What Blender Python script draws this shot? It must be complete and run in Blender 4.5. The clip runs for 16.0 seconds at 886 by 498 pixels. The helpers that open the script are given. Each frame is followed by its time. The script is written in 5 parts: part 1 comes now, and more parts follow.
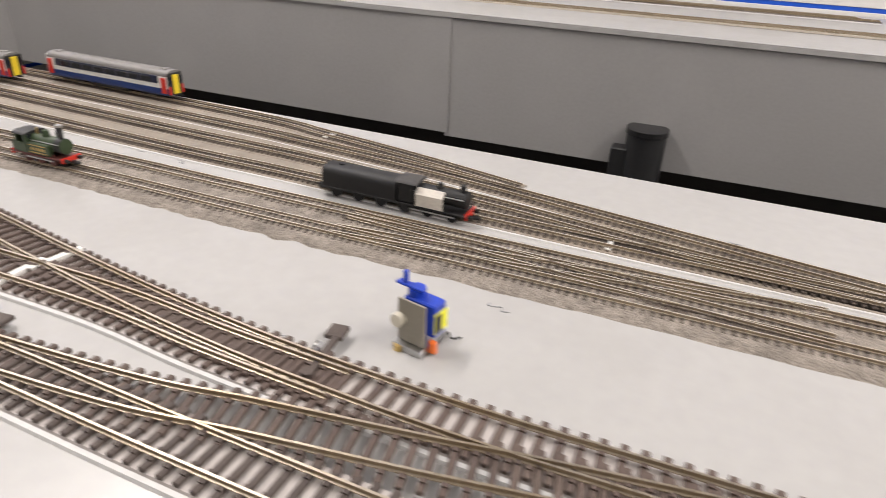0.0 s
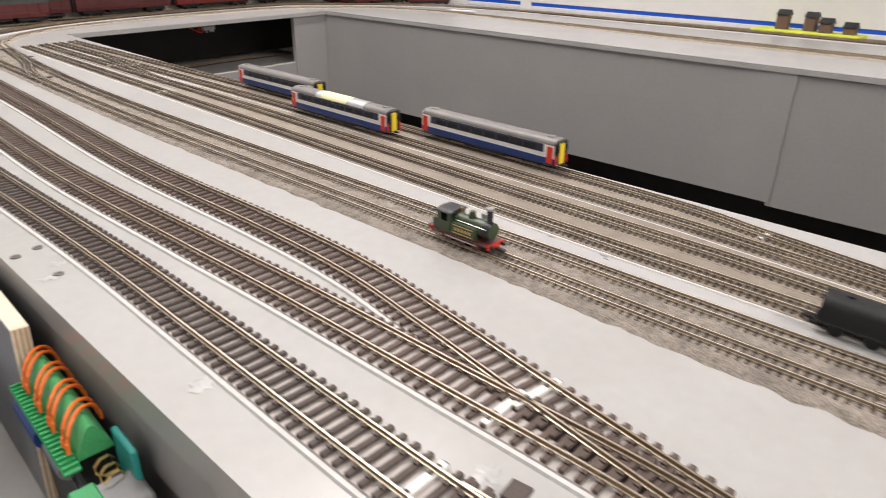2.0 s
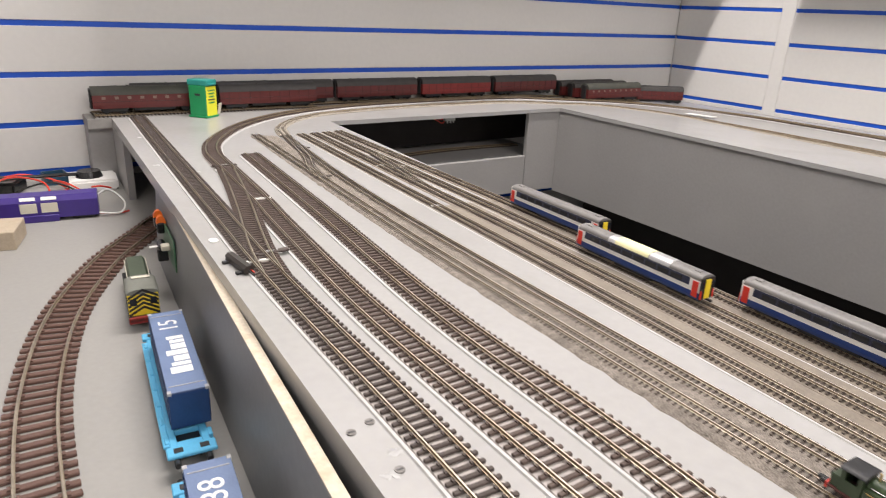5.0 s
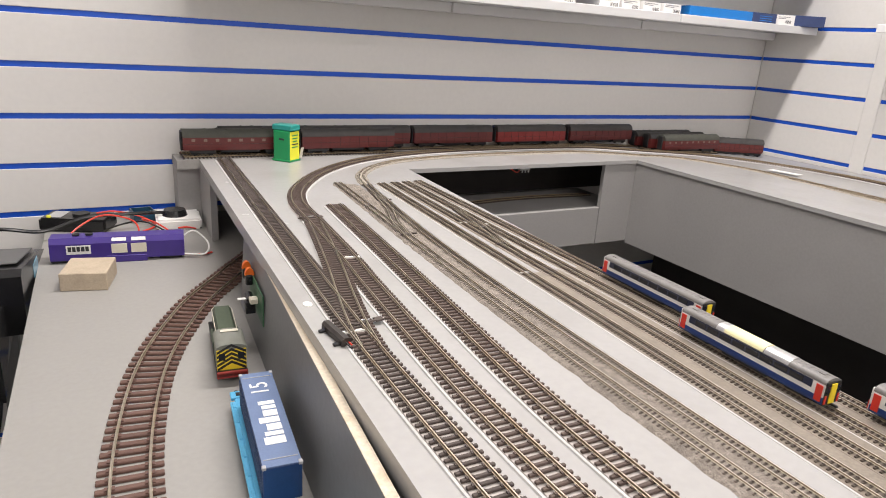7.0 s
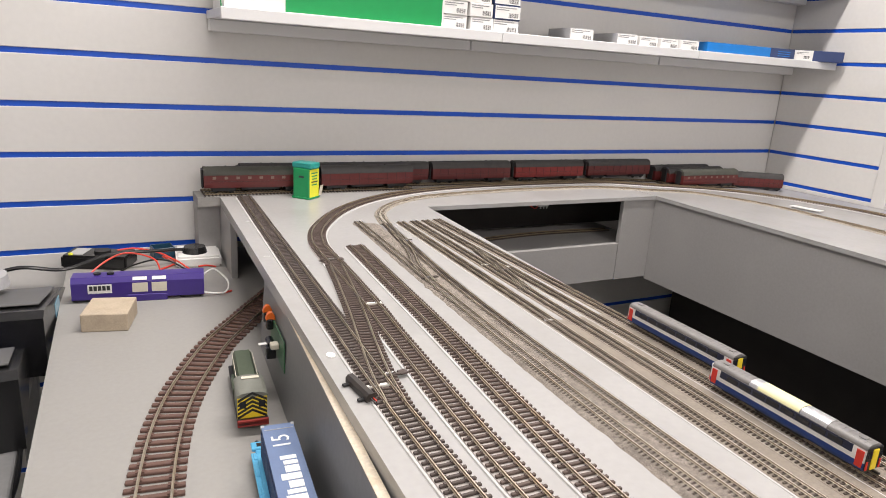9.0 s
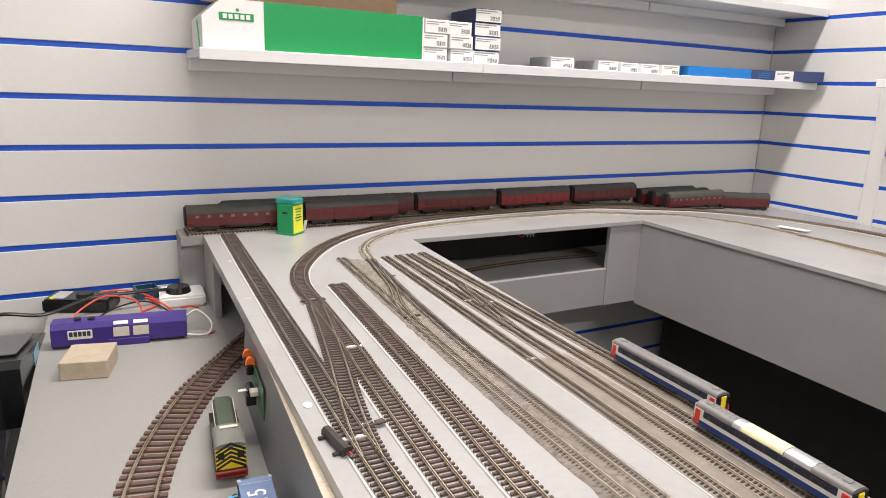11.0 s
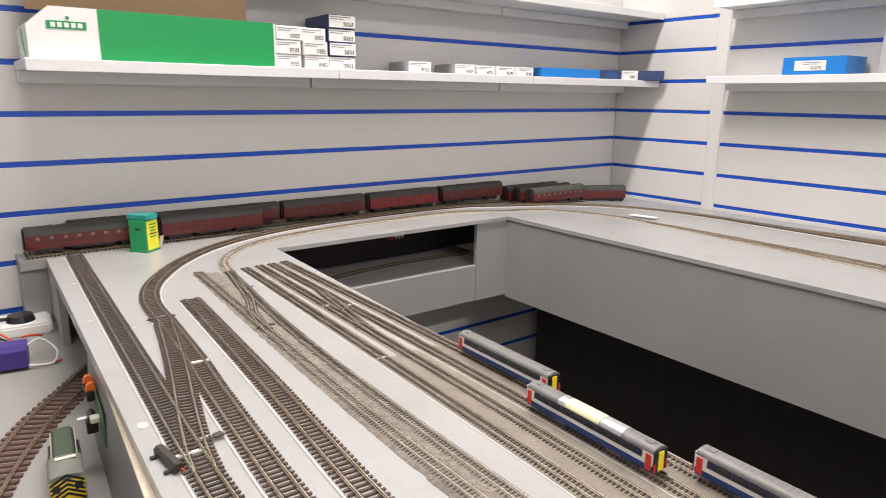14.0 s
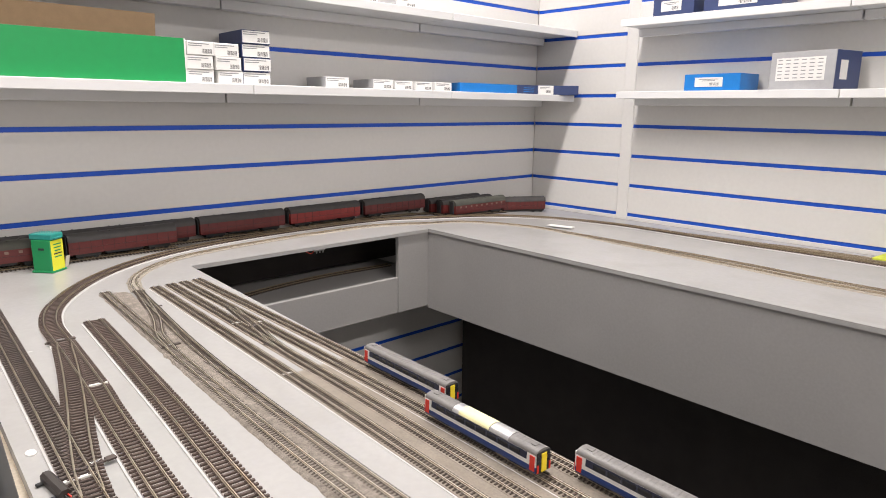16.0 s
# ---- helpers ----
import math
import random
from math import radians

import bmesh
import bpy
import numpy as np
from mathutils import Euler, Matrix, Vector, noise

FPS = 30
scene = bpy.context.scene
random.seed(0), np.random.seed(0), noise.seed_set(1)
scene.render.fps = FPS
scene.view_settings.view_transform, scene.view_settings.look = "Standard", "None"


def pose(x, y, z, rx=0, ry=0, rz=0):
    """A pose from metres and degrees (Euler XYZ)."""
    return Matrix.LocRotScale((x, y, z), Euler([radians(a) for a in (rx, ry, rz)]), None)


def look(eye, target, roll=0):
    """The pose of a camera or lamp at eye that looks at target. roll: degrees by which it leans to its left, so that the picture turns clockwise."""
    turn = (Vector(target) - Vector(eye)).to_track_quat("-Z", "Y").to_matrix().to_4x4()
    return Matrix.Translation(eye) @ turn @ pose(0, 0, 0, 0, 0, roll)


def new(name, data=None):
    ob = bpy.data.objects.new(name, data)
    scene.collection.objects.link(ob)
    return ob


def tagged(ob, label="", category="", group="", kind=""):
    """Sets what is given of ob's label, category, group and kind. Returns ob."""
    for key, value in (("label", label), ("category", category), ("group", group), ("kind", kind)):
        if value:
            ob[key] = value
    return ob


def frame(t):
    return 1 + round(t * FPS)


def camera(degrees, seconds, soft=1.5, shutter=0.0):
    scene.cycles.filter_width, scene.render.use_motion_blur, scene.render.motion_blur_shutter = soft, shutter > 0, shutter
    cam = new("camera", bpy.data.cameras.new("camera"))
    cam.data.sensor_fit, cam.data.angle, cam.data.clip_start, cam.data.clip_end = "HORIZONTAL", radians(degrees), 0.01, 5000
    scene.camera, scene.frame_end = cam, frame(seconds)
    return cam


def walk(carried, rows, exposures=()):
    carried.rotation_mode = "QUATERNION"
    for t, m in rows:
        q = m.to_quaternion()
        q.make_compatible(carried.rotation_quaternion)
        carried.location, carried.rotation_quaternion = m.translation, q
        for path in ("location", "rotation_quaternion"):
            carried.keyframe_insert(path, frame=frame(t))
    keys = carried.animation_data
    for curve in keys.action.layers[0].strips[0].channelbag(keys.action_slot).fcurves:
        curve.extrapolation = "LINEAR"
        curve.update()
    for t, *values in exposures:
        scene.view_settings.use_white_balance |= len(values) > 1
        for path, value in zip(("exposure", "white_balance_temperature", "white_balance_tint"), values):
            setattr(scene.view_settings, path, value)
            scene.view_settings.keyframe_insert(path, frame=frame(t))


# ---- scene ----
cam = camera(68.0, 16.0, 0.6, 0.5)
PATH = [
    (0, (-1.187, -1.575, 1.123), (0.475, -0.974, 0.188), 2.6),
    (0.5, (-1.178, -1.526, 1.123), (0.425, -0.774, 0.194), 2.4),
    (1, (-1.175, -1.481, 1.12), (0.359, -0.575, 0.212), 1.5),
    (1.5, (-1.174, -1.439, 1.124), (0.282, -0.393, 0.238), 1.0),
    (2, (-1.179, -1.404, 1.128), (0.202, -0.241, 0.268), 0.7),
    (2.5, (-1.185, -1.371, 1.14), (0.139, -0.118, 0.317), 1.6),
    (3, (-1.188, -1.349, 1.147), (0.085, -0.027, 0.353), 1.3),
    (3.5, (-1.195, -1.329, 1.16), (0.032, 0.049, 0.389), 2.1),
    (4, (-1.202, -1.307, 1.166), (-0.025, 0.128, 0.42), 2.6),
    (4.5, (-1.208, -1.284, 1.172), (-0.093, 0.208, 0.441), 2.6),
    (5, (-1.213, -1.266, 1.181), (-0.153, 0.284, 0.491), 2.6),
    (7.5, (-1.241, -1.213, 1.219), (-0.318, 0.458, 0.622), 3.8),
    (8, (-1.241, -1.209, 1.223), (-0.329, 0.475, 0.647), 3.7),
    (8.5, (-1.246, -1.204, 1.229), (-0.336, 0.488, 0.673), 3.8),
    (11, (-1.222, -1.198, 1.256), (-0.295, 0.509, 0.781), 2.1),
    (11.5, (-1.215, -1.204, 1.258), (-0.253, 0.487, 0.797), 2.1),
    (12, (-1.206, -1.211, 1.258), (-0.209, 0.462, 0.805), 2.3),
    (12.5, (-1.2, -1.218, 1.257), (-0.155, 0.425, 0.801), 2.2),
    (13, (-1.194, -1.226, 1.255), (-0.098, 0.385, 0.803), 1.5),
    (13.5, (-1.189, -1.235, 1.256), (-0.049, 0.343, 0.798), 1.0),
    (14, (-1.178, -1.242, 1.257), (0.017, 0.296, 0.803), 0.6),
    (14.5, (-1.17, -1.254, 1.261), (0.073, 0.246, 0.81), 0.4),
    (15, (-1.162, -1.264, 1.262), (0.124, 0.203, 0.823), 0.4),
    (15.5, (-1.158, -1.274, 1.265), (0.165, 0.164, 0.842), 0.4),
    (16, (-1.158, -1.284, 1.266), (0.185, 0.137, 0.846), 0.6),
]
walk(cam, [(t, look(eye, target, roll)) for t, eye, target, roll in PATH], [(0.0, 0.0), (0.5, 0.18), (1.0, 0.03), (2.0, 0.0), (16.0, 0.0)])
# ---- light ----
world = bpy.data.worlds.new("world")
scene.world = world
world.use_nodes = True
world.node_tree.nodes["Background"].inputs[0].default_value = (0.75, 0.85, 1.0, 1)
world.node_tree.nodes["Background"].inputs[1].default_value = 0.05


def ceiling_lamp(x, y, sx, sy, watts):
    data = bpy.data.lights.new("ceiling_light", "AREA")
    data.shape, data.size, data.size_y, data.energy, data.color = "RECTANGLE", sx, sy, watts, (1.0, 0.935, 0.90)
    ob = new("ceiling_light", data)
    ob.matrix_world = pose(x, y, 2.63)
    return ob


ceiling_lamp(-0.55, -0.30, 1.3, 0.14, 47)
ceiling_lamp(-0.6, -3.1, 1.5, 0.14, 62)
ceiling_lamp(-2.4, -2.1, 1.5, 0.14, 18)
scene.view_settings.exposure = 0.0


# ---- materials ----
def rgb(h):
    return tuple(((int(h[i:i + 2], 16) / 255) ** 2.2) for i in (0, 2, 4)) + (1.0,)


def material(name, colour, rough=0.6, metal=0.0, var=0.12, scale=30.0, fine=400.0, bump=0.15, coat=0.0, dirt=None, dirt_amount=0.0, dirt_scale=8.0, per_object=0.0, depth=0.0006):
    """A procedural surface: base colour varied at two scales, patches of dirt, and fine relief."""
    m = bpy.data.materials.new(name)
    m.use_nodes = True
    n, l = m.node_tree.nodes, m.node_tree.links
    p = n["Principled BSDF"]
    p.inputs["Roughness"].default_value, p.inputs["Metallic"].default_value = rough, metal
    p.inputs["Coat Weight"].default_value = coat
    tc = n.new("ShaderNodeTexCoord")
    geo = n.new("ShaderNodeNewGeometry")
    big, small = n.new("ShaderNodeTexNoise"), n.new("ShaderNodeTexNoise")
    for node, s, d in ((big, scale, 4), (small, fine, 3)):
        node.inputs["Scale"].default_value, node.inputs["Detail"].default_value = s, d
        l.new(geo.outputs["Position"], node.inputs["Vector"])
    add = n.new("ShaderNodeMath")
    add.operation = "ADD"
    l.new(big.outputs["Fac"], add.inputs[0]), l.new(small.outputs["Fac"], add.inputs[1])
    src = add.outputs[0]
    if per_object:
        info = n.new("ShaderNodeObjectInfo")
        ma = n.new("ShaderNodeMath")
        ma.operation = "MULTIPLY_ADD"
        ma.inputs[1].default_value = per_object
        l.new(info.outputs["Random"], ma.inputs[0]), l.new(src, ma.inputs[2])
        src = ma.outputs[0]
    rng = n.new("ShaderNodeMapRange")
    rng.inputs["From Min"].default_value, rng.inputs["From Max"].default_value = 0.6, 1.4 + per_object
    rng.inputs["To Min"].default_value, rng.inputs["To Max"].default_value = 1 - var, 1 + var
    l.new(src, rng.inputs["Value"])
    mul = n.new("ShaderNodeMix")
    mul.data_type, mul.blend_type = "RGBA", "MULTIPLY"
    mul.inputs["Factor"].default_value = 1.0
    mul.inputs[6].default_value = colour
    l.new(rng.outputs[0], mul.inputs[7])
    out = mul.outputs[2]
    if dirt:
        dn, ramp, mix = n.new("ShaderNodeTexNoise"), n.new("ShaderNodeValToRGB"), n.new("ShaderNodeMix")
        dn.inputs["Scale"].default_value, dn.inputs["Detail"].default_value = dirt_scale, 6
        l.new(geo.outputs["Position"], dn.inputs["Vector"])
        ramp.color_ramp.elements[0].position, ramp.color_ramp.elements[1].position = 0.5, 0.72
        ramp.color_ramp.elements[1].color = (dirt_amount,) * 3 + (1,)
        l.new(dn.outputs["Fac"], ramp.inputs[0])
        mix.data_type = "RGBA"
        mix.inputs[7].default_value = dirt
        l.new(ramp.outputs[0], mix.inputs["Factor"]), l.new(out, mix.inputs[6])
        out = mix.outputs[2]
    l.new(out, p.inputs["Base Color"])
    if bump:
        b = n.new("ShaderNodeBump")
        b.inputs["Strength"].default_value, b.inputs["Distance"].default_value = bump, depth
        l.new(src, b.inputs["Height"]), l.new(b.outputs[0], p.inputs["Normal"])
    return m


BOARD = material("grey_board_paint", (0.385, 0.379, 0.37, 1), 0.27, var=0.05, scale=5, fine=120, bump=0.1, dirt=(0.32, 0.31, 0.295, 1), dirt_amount=0.4, dirt_scale=9)
STRIP = material("dusty_grey_strip", (0.29, 0.28, 0.265, 1), 0.6, var=0.12, scale=8, fine=150, bump=0.2, dirt=(0.34, 0.32, 0.30, 1), dirt_amount=0.4, dirt_scale=15)
FASCIA = material("grey_fascia_paint", (0.315, 0.307, 0.300, 1), 0.5, var=0.06, scale=3, fine=200, bump=0.12, dirt=(0.37, 0.36, 0.35, 1), dirt_amount=0.3, dirt_scale=6)
LOWER = material("grey_lower_board_paint", (0.30, 0.292, 0.275, 1), 0.5, var=0.06, scale=5, fine=150, bump=0.12, dirt=(0.3, 0.29, 0.27, 1), dirt_amount=0.3, dirt_scale=12)
PLYFACE = material("dark_grey_paint", (0.20, 0.20, 0.20, 1), 0.45, var=0.1, scale=4, fine=150, bump=0.12)
PLYEDGE = material("raw_plywood_edge", (0.66, 0.58, 0.46, 1), 0.7, var=0.2, scale=25, fine=300, bump=0.3, dirt=(0.4, 0.27, 0.14, 1), dirt_amount=0.5, dirt_scale=50)
SLAT = material("white_slat_panel", (0.655, 0.642, 0.622, 1), 0.42, var=0.035, scale=3, fine=90, bump=0.06)
BLUE = material("blue_slat_insert", (0.005, 0.075, 0.50, 1), 0.4, var=0.1, scale=8, bump=0.05)
WHITE = material("white_shelf_metal", (0.72, 0.72, 0.72, 1), 0.35, var=0.03, scale=6, bump=0.04)
CEIL = material("ceiling_white", (0.75, 0.74, 0.72, 1), 0.8)
FLOOR = material("dark_speckled_carpet", (0.07, 0.07, 0.068, 1), 0.95, var=0.5, scale=60, fine=500, bump=0.6)
# flat black for the two added sheets that stand in for shade below the boards
BLACK = material("underboard_dark", (0.030, 0.025, 0.023, 1), 0.8, var=0.3, scale=20, bump=0.2)
SLEEPER = material("brown_plastic_sleeper", (0.086, 0.060, 0.050, 1), 0.72, var=0.25, scale=60, fine=900, bump=0.3, per_object=0.5, dirt=(0.14, 0.108, 0.085, 1), dirt_amount=0.3, dirt_scale=35)
SLEEPERN = material("weathered_small_sleeper", (0.068, 0.051, 0.040, 1), 0.75, var=0.3, scale=60, fine=900, bump=0.3, per_object=0.4, dirt=(0.2, 0.17, 0.14, 1), dirt_amount=0.5, dirt_scale=25)
SLEEPERD = material("dark_plastic_sleeper", (0.068, 0.051, 0.044, 1), 0.7, var=0.25, scale=60, fine=900, bump=0.3, per_object=0.4)
SLEEPERR = material("red_brown_sleeper", (0.115, 0.06, 0.045, 1), 0.55, var=0.2, scale=60, fine=700, bump=0.4, per_object=0.4)
WHITETIE = material("white_copper_tie", (0.75, 0.74, 0.70, 1), 0.5, var=0.08)
RAIL = material("nickel_silver_rail", (0.47, 0.415, 0.335, 1), 0.36, 0.75, var=0.2, scale=25, fine=300, bump=0.1, dirt=(0.38, 0.28, 0.16, 1), dirt_amount=0.45, dirt_scale=18)
RAILN = material("worn_small_rail", (0.78, 0.72, 0.61, 1), 0.33, 0.7, var=0.12, scale=25, fine=300, bump=0.08, dirt=(0.5, 0.4, 0.27, 1), dirt_amount=0.35, dirt_scale=14)


def worn_top(m, side, shine):
    """Upward faces of a rail are polished metal, its sides keep their tan patina."""
    n, l = m.node_tree.nodes, m.node_tree.links
    p = n["Principled BSDF"]
    geo, sep, step, mix = n.new("ShaderNodeNewGeometry"), n.new("ShaderNodeSeparateXYZ"), n.new("ShaderNodeMapRange"), n.new("ShaderNodeMix")
    l.new(geo.outputs["True Normal"], sep.inputs[0]), l.new(sep.outputs[2], step.inputs["Value"])
    step.inputs["From Min"].default_value, step.inputs["From Max"].default_value = 0.85, 0.97
    mix.data_type, mix.blend_type = "RGBA", "MIX"
    tint = n.new("ShaderNodeMix")
    tint.data_type, tint.blend_type = "RGBA", "MULTIPLY"
    tint.inputs["Factor"].default_value, tint.inputs[7].default_value = 1.0, side
    base = p.inputs["Base Color"].links[0].from_socket
    l.new(base, tint.inputs[6]), l.new(tint.outputs[2], mix.inputs[6]), l.new(base, mix.inputs[7])
    l.new(step.outputs[0], mix.inputs["Factor"]), l.new(mix.outputs[2], p.inputs["Base Color"])
    metal = n.new("ShaderNodeMapRange")
    metal.inputs["To Min"].default_value, metal.inputs["To Max"].default_value = 0.25, shine
    l.new(step.outputs[0], metal.inputs["Value"]), l.new(metal.outputs[0], p.inputs["Metallic"])


worn_top(RAIL, (0.60, 0.53, 0.42, 1), 0.95)
worn_top(RAILN, (0.46, 0.40, 0.33, 1), 0.8)
DUST = material("pale_brown_dust", (0.225, 0.194, 0.158, 1), 0.75, var=0.25, scale=40, fine=500, bump=0.3, dirt=(0.19, 0.155, 0.12, 1), dirt_amount=0.5, dirt_scale=12)
UNDERN = material("dusty_brown_underlay", (0.25, 0.212, 0.172, 1), 0.8, var=0.3, scale=40, fine=500, bump=0.4, dirt=(0.36, 0.33, 0.29, 1), dirt_amount=0.45, dirt_scale=9)
UNDER = material("grey_tan_underlay", (0.48, 0.442, 0.420, 1), 0.7, var=0.08, scale=20, bump=0.2)
SMEAR = material("pale_filler", (0.385, 0.38, 0.375, 1), 0.35, var=0.15, scale=60, bump=0.3)
EDGE = material("white_painted_edge", (0.54, 0.535, 0.525, 1), 0.6, var=0.1, scale=30, bump=0.2, dirt=(0.4, 0.38, 0.36, 1), dirt_amount=0.5, dirt_scale=30)
BALLAST = material("grey_brown_ballast", (0.275, 0.240, 0.205, 1), 0.9, var=0.55, scale=180, fine=900, bump=1.0, dirt=(0.16, 0.14, 0.12, 1), dirt_amount=0.6, dirt_scale=40, depth=0.002)
PALEBALLAST = material("pale_ballast", (0.33, 0.295, 0.245, 1), 0.9, var=0.35, scale=150, fine=900, bump=0.8, depth=0.0015)


# ---- helpers ----
def bm_box(sx, sy, sz, c=(0, 0, 0), bevel=0.0, bm=None, rot=None, seg=1):
    """A box of that size round c, with bevelled edges, added to bm."""
    bm = bm or bmesh.new()
    r = bmesh.ops.create_cube(bm, size=1.0)
    v = r["verts"]
    bmesh.ops.scale(bm, vec=(sx, sy, sz), verts=v)
    if bevel:
        e = list({e for q in v for e in q.link_edges})
        r = bmesh.ops.bevel(bm, geom=e, offset=bevel, segments=seg, affect="EDGES", clamp_overlap=True)
        v = list({q for f in r["faces"] for q in f.verts} | {q for q in v if q.is_valid})
    if rot:
        bmesh.ops.rotate(bm, verts=v, cent=(0, 0, 0), matrix=Euler([radians(a) for a in rot]).to_matrix())
    bmesh.ops.translate(bm, vec=c, verts=v)
    return bm


def bm_cyl(r, h, c=(0, 0, 0), axis="z", n=16, r2=None, bm=None):
    bm = bm or bmesh.new()
    v = bmesh.ops.create_cone(bm, cap_ends=True, segments=n, radius1=r, radius2=r if r2 is None else r2, depth=h)["verts"]
    if axis != "z":
        bmesh.ops.rotate(bm, verts=v, cent=(0, 0, 0), matrix=Euler((0, radians(90), 0) if axis == "x" else (radians(-90), 0, 0)).to_matrix())
    bmesh.ops.translate(bm, vec=c, verts=v)
    return bm


def bm_prism(profile, length, axis="y", bm=None, at=(0, 0, 0)):
    """A profile of (u, z) drawn out along y (u is x) or x (u is y), centred on at."""
    bm = bm or bmesh.new()
    ends = []
    for s in (-0.5, 0.5):
        ends.append([bm.verts.new((at[0] + u, at[1] + s * length, at[2] + z) if axis == "y" else (at[0] + s * length, at[1] + u, at[2] + z)) for u, z in profile])
    k = len(profile)
    for i in range(k):
        bm.faces.new((ends[0][i], ends[0][(i + 1) % k], ends[1][(i + 1) % k], ends[1][i]))
    bm.faces.new(ends[0]), bm.faces.new(ends[1])
    bmesh.ops.recalc_face_normals(bm, faces=bm.faces)
    return bm


def bm_tube(pts, r, n=8, bm=None):
    """A round wire through the points."""
    bm = bm or bmesh.new()
    pts = [Vector(p) for p in pts]
    rings = []
    for i, p in enumerate(pts):
        d = (pts[min(i + 1, len(pts) - 1)] - pts[max(i - 1, 0)]).normalized()
        a = d.orthogonal().normalized() if abs(d.z) > 0.9 else d.cross(Vector((0, 0, 1))).normalized()
        b = d.cross(a)
        rings.append([bm.verts.new(p + r * (a * math.cos(2 * math.pi * k / n) + b * math.sin(2 * math.pi * k / n))) for k in range(n)])
    for i in range(len(rings) - 1):
        for k in range(n):
            bm.faces.new((rings[i][k], rings[i][(k + 1) % n], rings[i + 1][(k + 1) % n], rings[i + 1][k]))
    bm.faces.new(rings[0]), bm.faces.new(rings[-1])
    bmesh.ops.recalc_face_normals(bm, faces=bm.faces)
    return bm


def smooth(pts, n=10):
    """Catmull-Rom points through pts."""
    p = [Vector(q if len(q) == 3 else (*q, 0)) for q in pts]
    p = [2 * p[0] - p[1]] + p + [2 * p[-1] - p[-2]]
    out = []
    for i in range(1, len(p) - 2):
        for k in range(n):
            t = k / n
            out.append(0.5 * (2 * p[i] + (p[i + 1] - p[i - 1]) * t + (2 * p[i - 1] - 5 * p[i] + 4 * p[i + 1] - p[i + 2]) * t * t + (3 * p[i] - p[i - 1] - 3 * p[i + 1] + p[i + 2]) * t ** 3))
    return out + [p[-2]]


def part(name, bm, mat, parent=None, label="", m=None):
    """Links a bmesh as one mesh object under a thing or a part."""
    me = bpy.data.meshes.new(name)
    bm.to_mesh(me)
    bm.free()
    me.materials.append(mat)
    ob = new(name, me)
    ob.parent = parent
    if m is not None:
        ob.matrix_basis = m
    return tagged(ob, label)


def shade(ob, angle=40):
    for f in ob.data.polygons:
        f.use_smooth = True
    ob.data.set_sharp_from_angle(angle=radians(angle))
    return ob


def empty(name, label, category, m=None, group="", kind=""):
    ob = new(name)
    ob.empty_display_size = 0.02
    if m is not None:
        ob.matrix_basis = m
    return tagged(ob, label, category, group, kind)


def solid(name, bm, mat, label="", category="", kind="", group=""):
    return tagged(part(name, bm, mat), label, category, group, kind)


def poly_slab(pts, z0, z1):
    """A slab with that outline in plan."""
    bm = bmesh.new()
    lo, hi = [bm.verts.new((x, y, z0)) for x, y in pts], [bm.verts.new((x, y, z1)) for x, y in pts]
    k = len(pts)
    for i in range(k):
        bm.faces.new((lo[i], lo[(i + 1) % k], hi[(i + 1) % k], hi[i]))
    bm.faces.new(lo), bm.faces.new(hi)
    bmesh.ops.recalc_face_normals(bm, faces=bm.faces)
    return bm


# ---- the room ----
TOP = 0.950      # running boards
FALL = 0.046     # fall of the far board towards its wall
LOW = 0.820      # low board beside the plywood
BACK, RIGHT = 0.245, 0.735
S1, PITCH = 1.0265, 0.0945
XL, YF = -3.2, -4.2
solid("floor", bm_box(RIGHT - XL + 0.4, BACK - YF + 0.4, 0.1, ((RIGHT + XL) / 2, (BACK + YF) / 2, -0.05)), FLOOR, "dark grey speckled carpet floor", "floor", "structure")
solid("ceiling", bm_box(RIGHT - XL + 0.4, BACK - YF + 0.4, 0.1, ((RIGHT + XL) / 2, (BACK + YF) / 2, 2.70)), CEIL, "plain white ceiling", "ceiling", "structure")
wall_back = solid("wall_north", bm_box(RIGHT - XL + 0.4, 0.1, 2.7, ((RIGHT + XL) / 2, BACK + 0.066, 1.35)), SLAT, "white slatwall with blue plastic inserts", "wall", "structure")
wall_right = solid("wall_east", bm_box(0.1, BACK - YF + 0.4, 2.7, (RIGHT + 0.066, (BACK + YF) / 2, 1.35)), SLAT, "white slatwall with blue plastic inserts", "wall", "structure")
solid("wall_west", bm_box(0.1, BACK - YF + 0.4, 2.7, (XL - 0.05, (BACK + YF) / 2, 1.35)), SLAT, "plain white wall", "wall", "structure")
solid("wall_south", bm_box(RIGHT - XL + 0.4, 0.1, 2.7, ((RIGHT + XL) / 2, YF - 0.05, 1.35)), SLAT, "plain white wall", "wall", "structure")


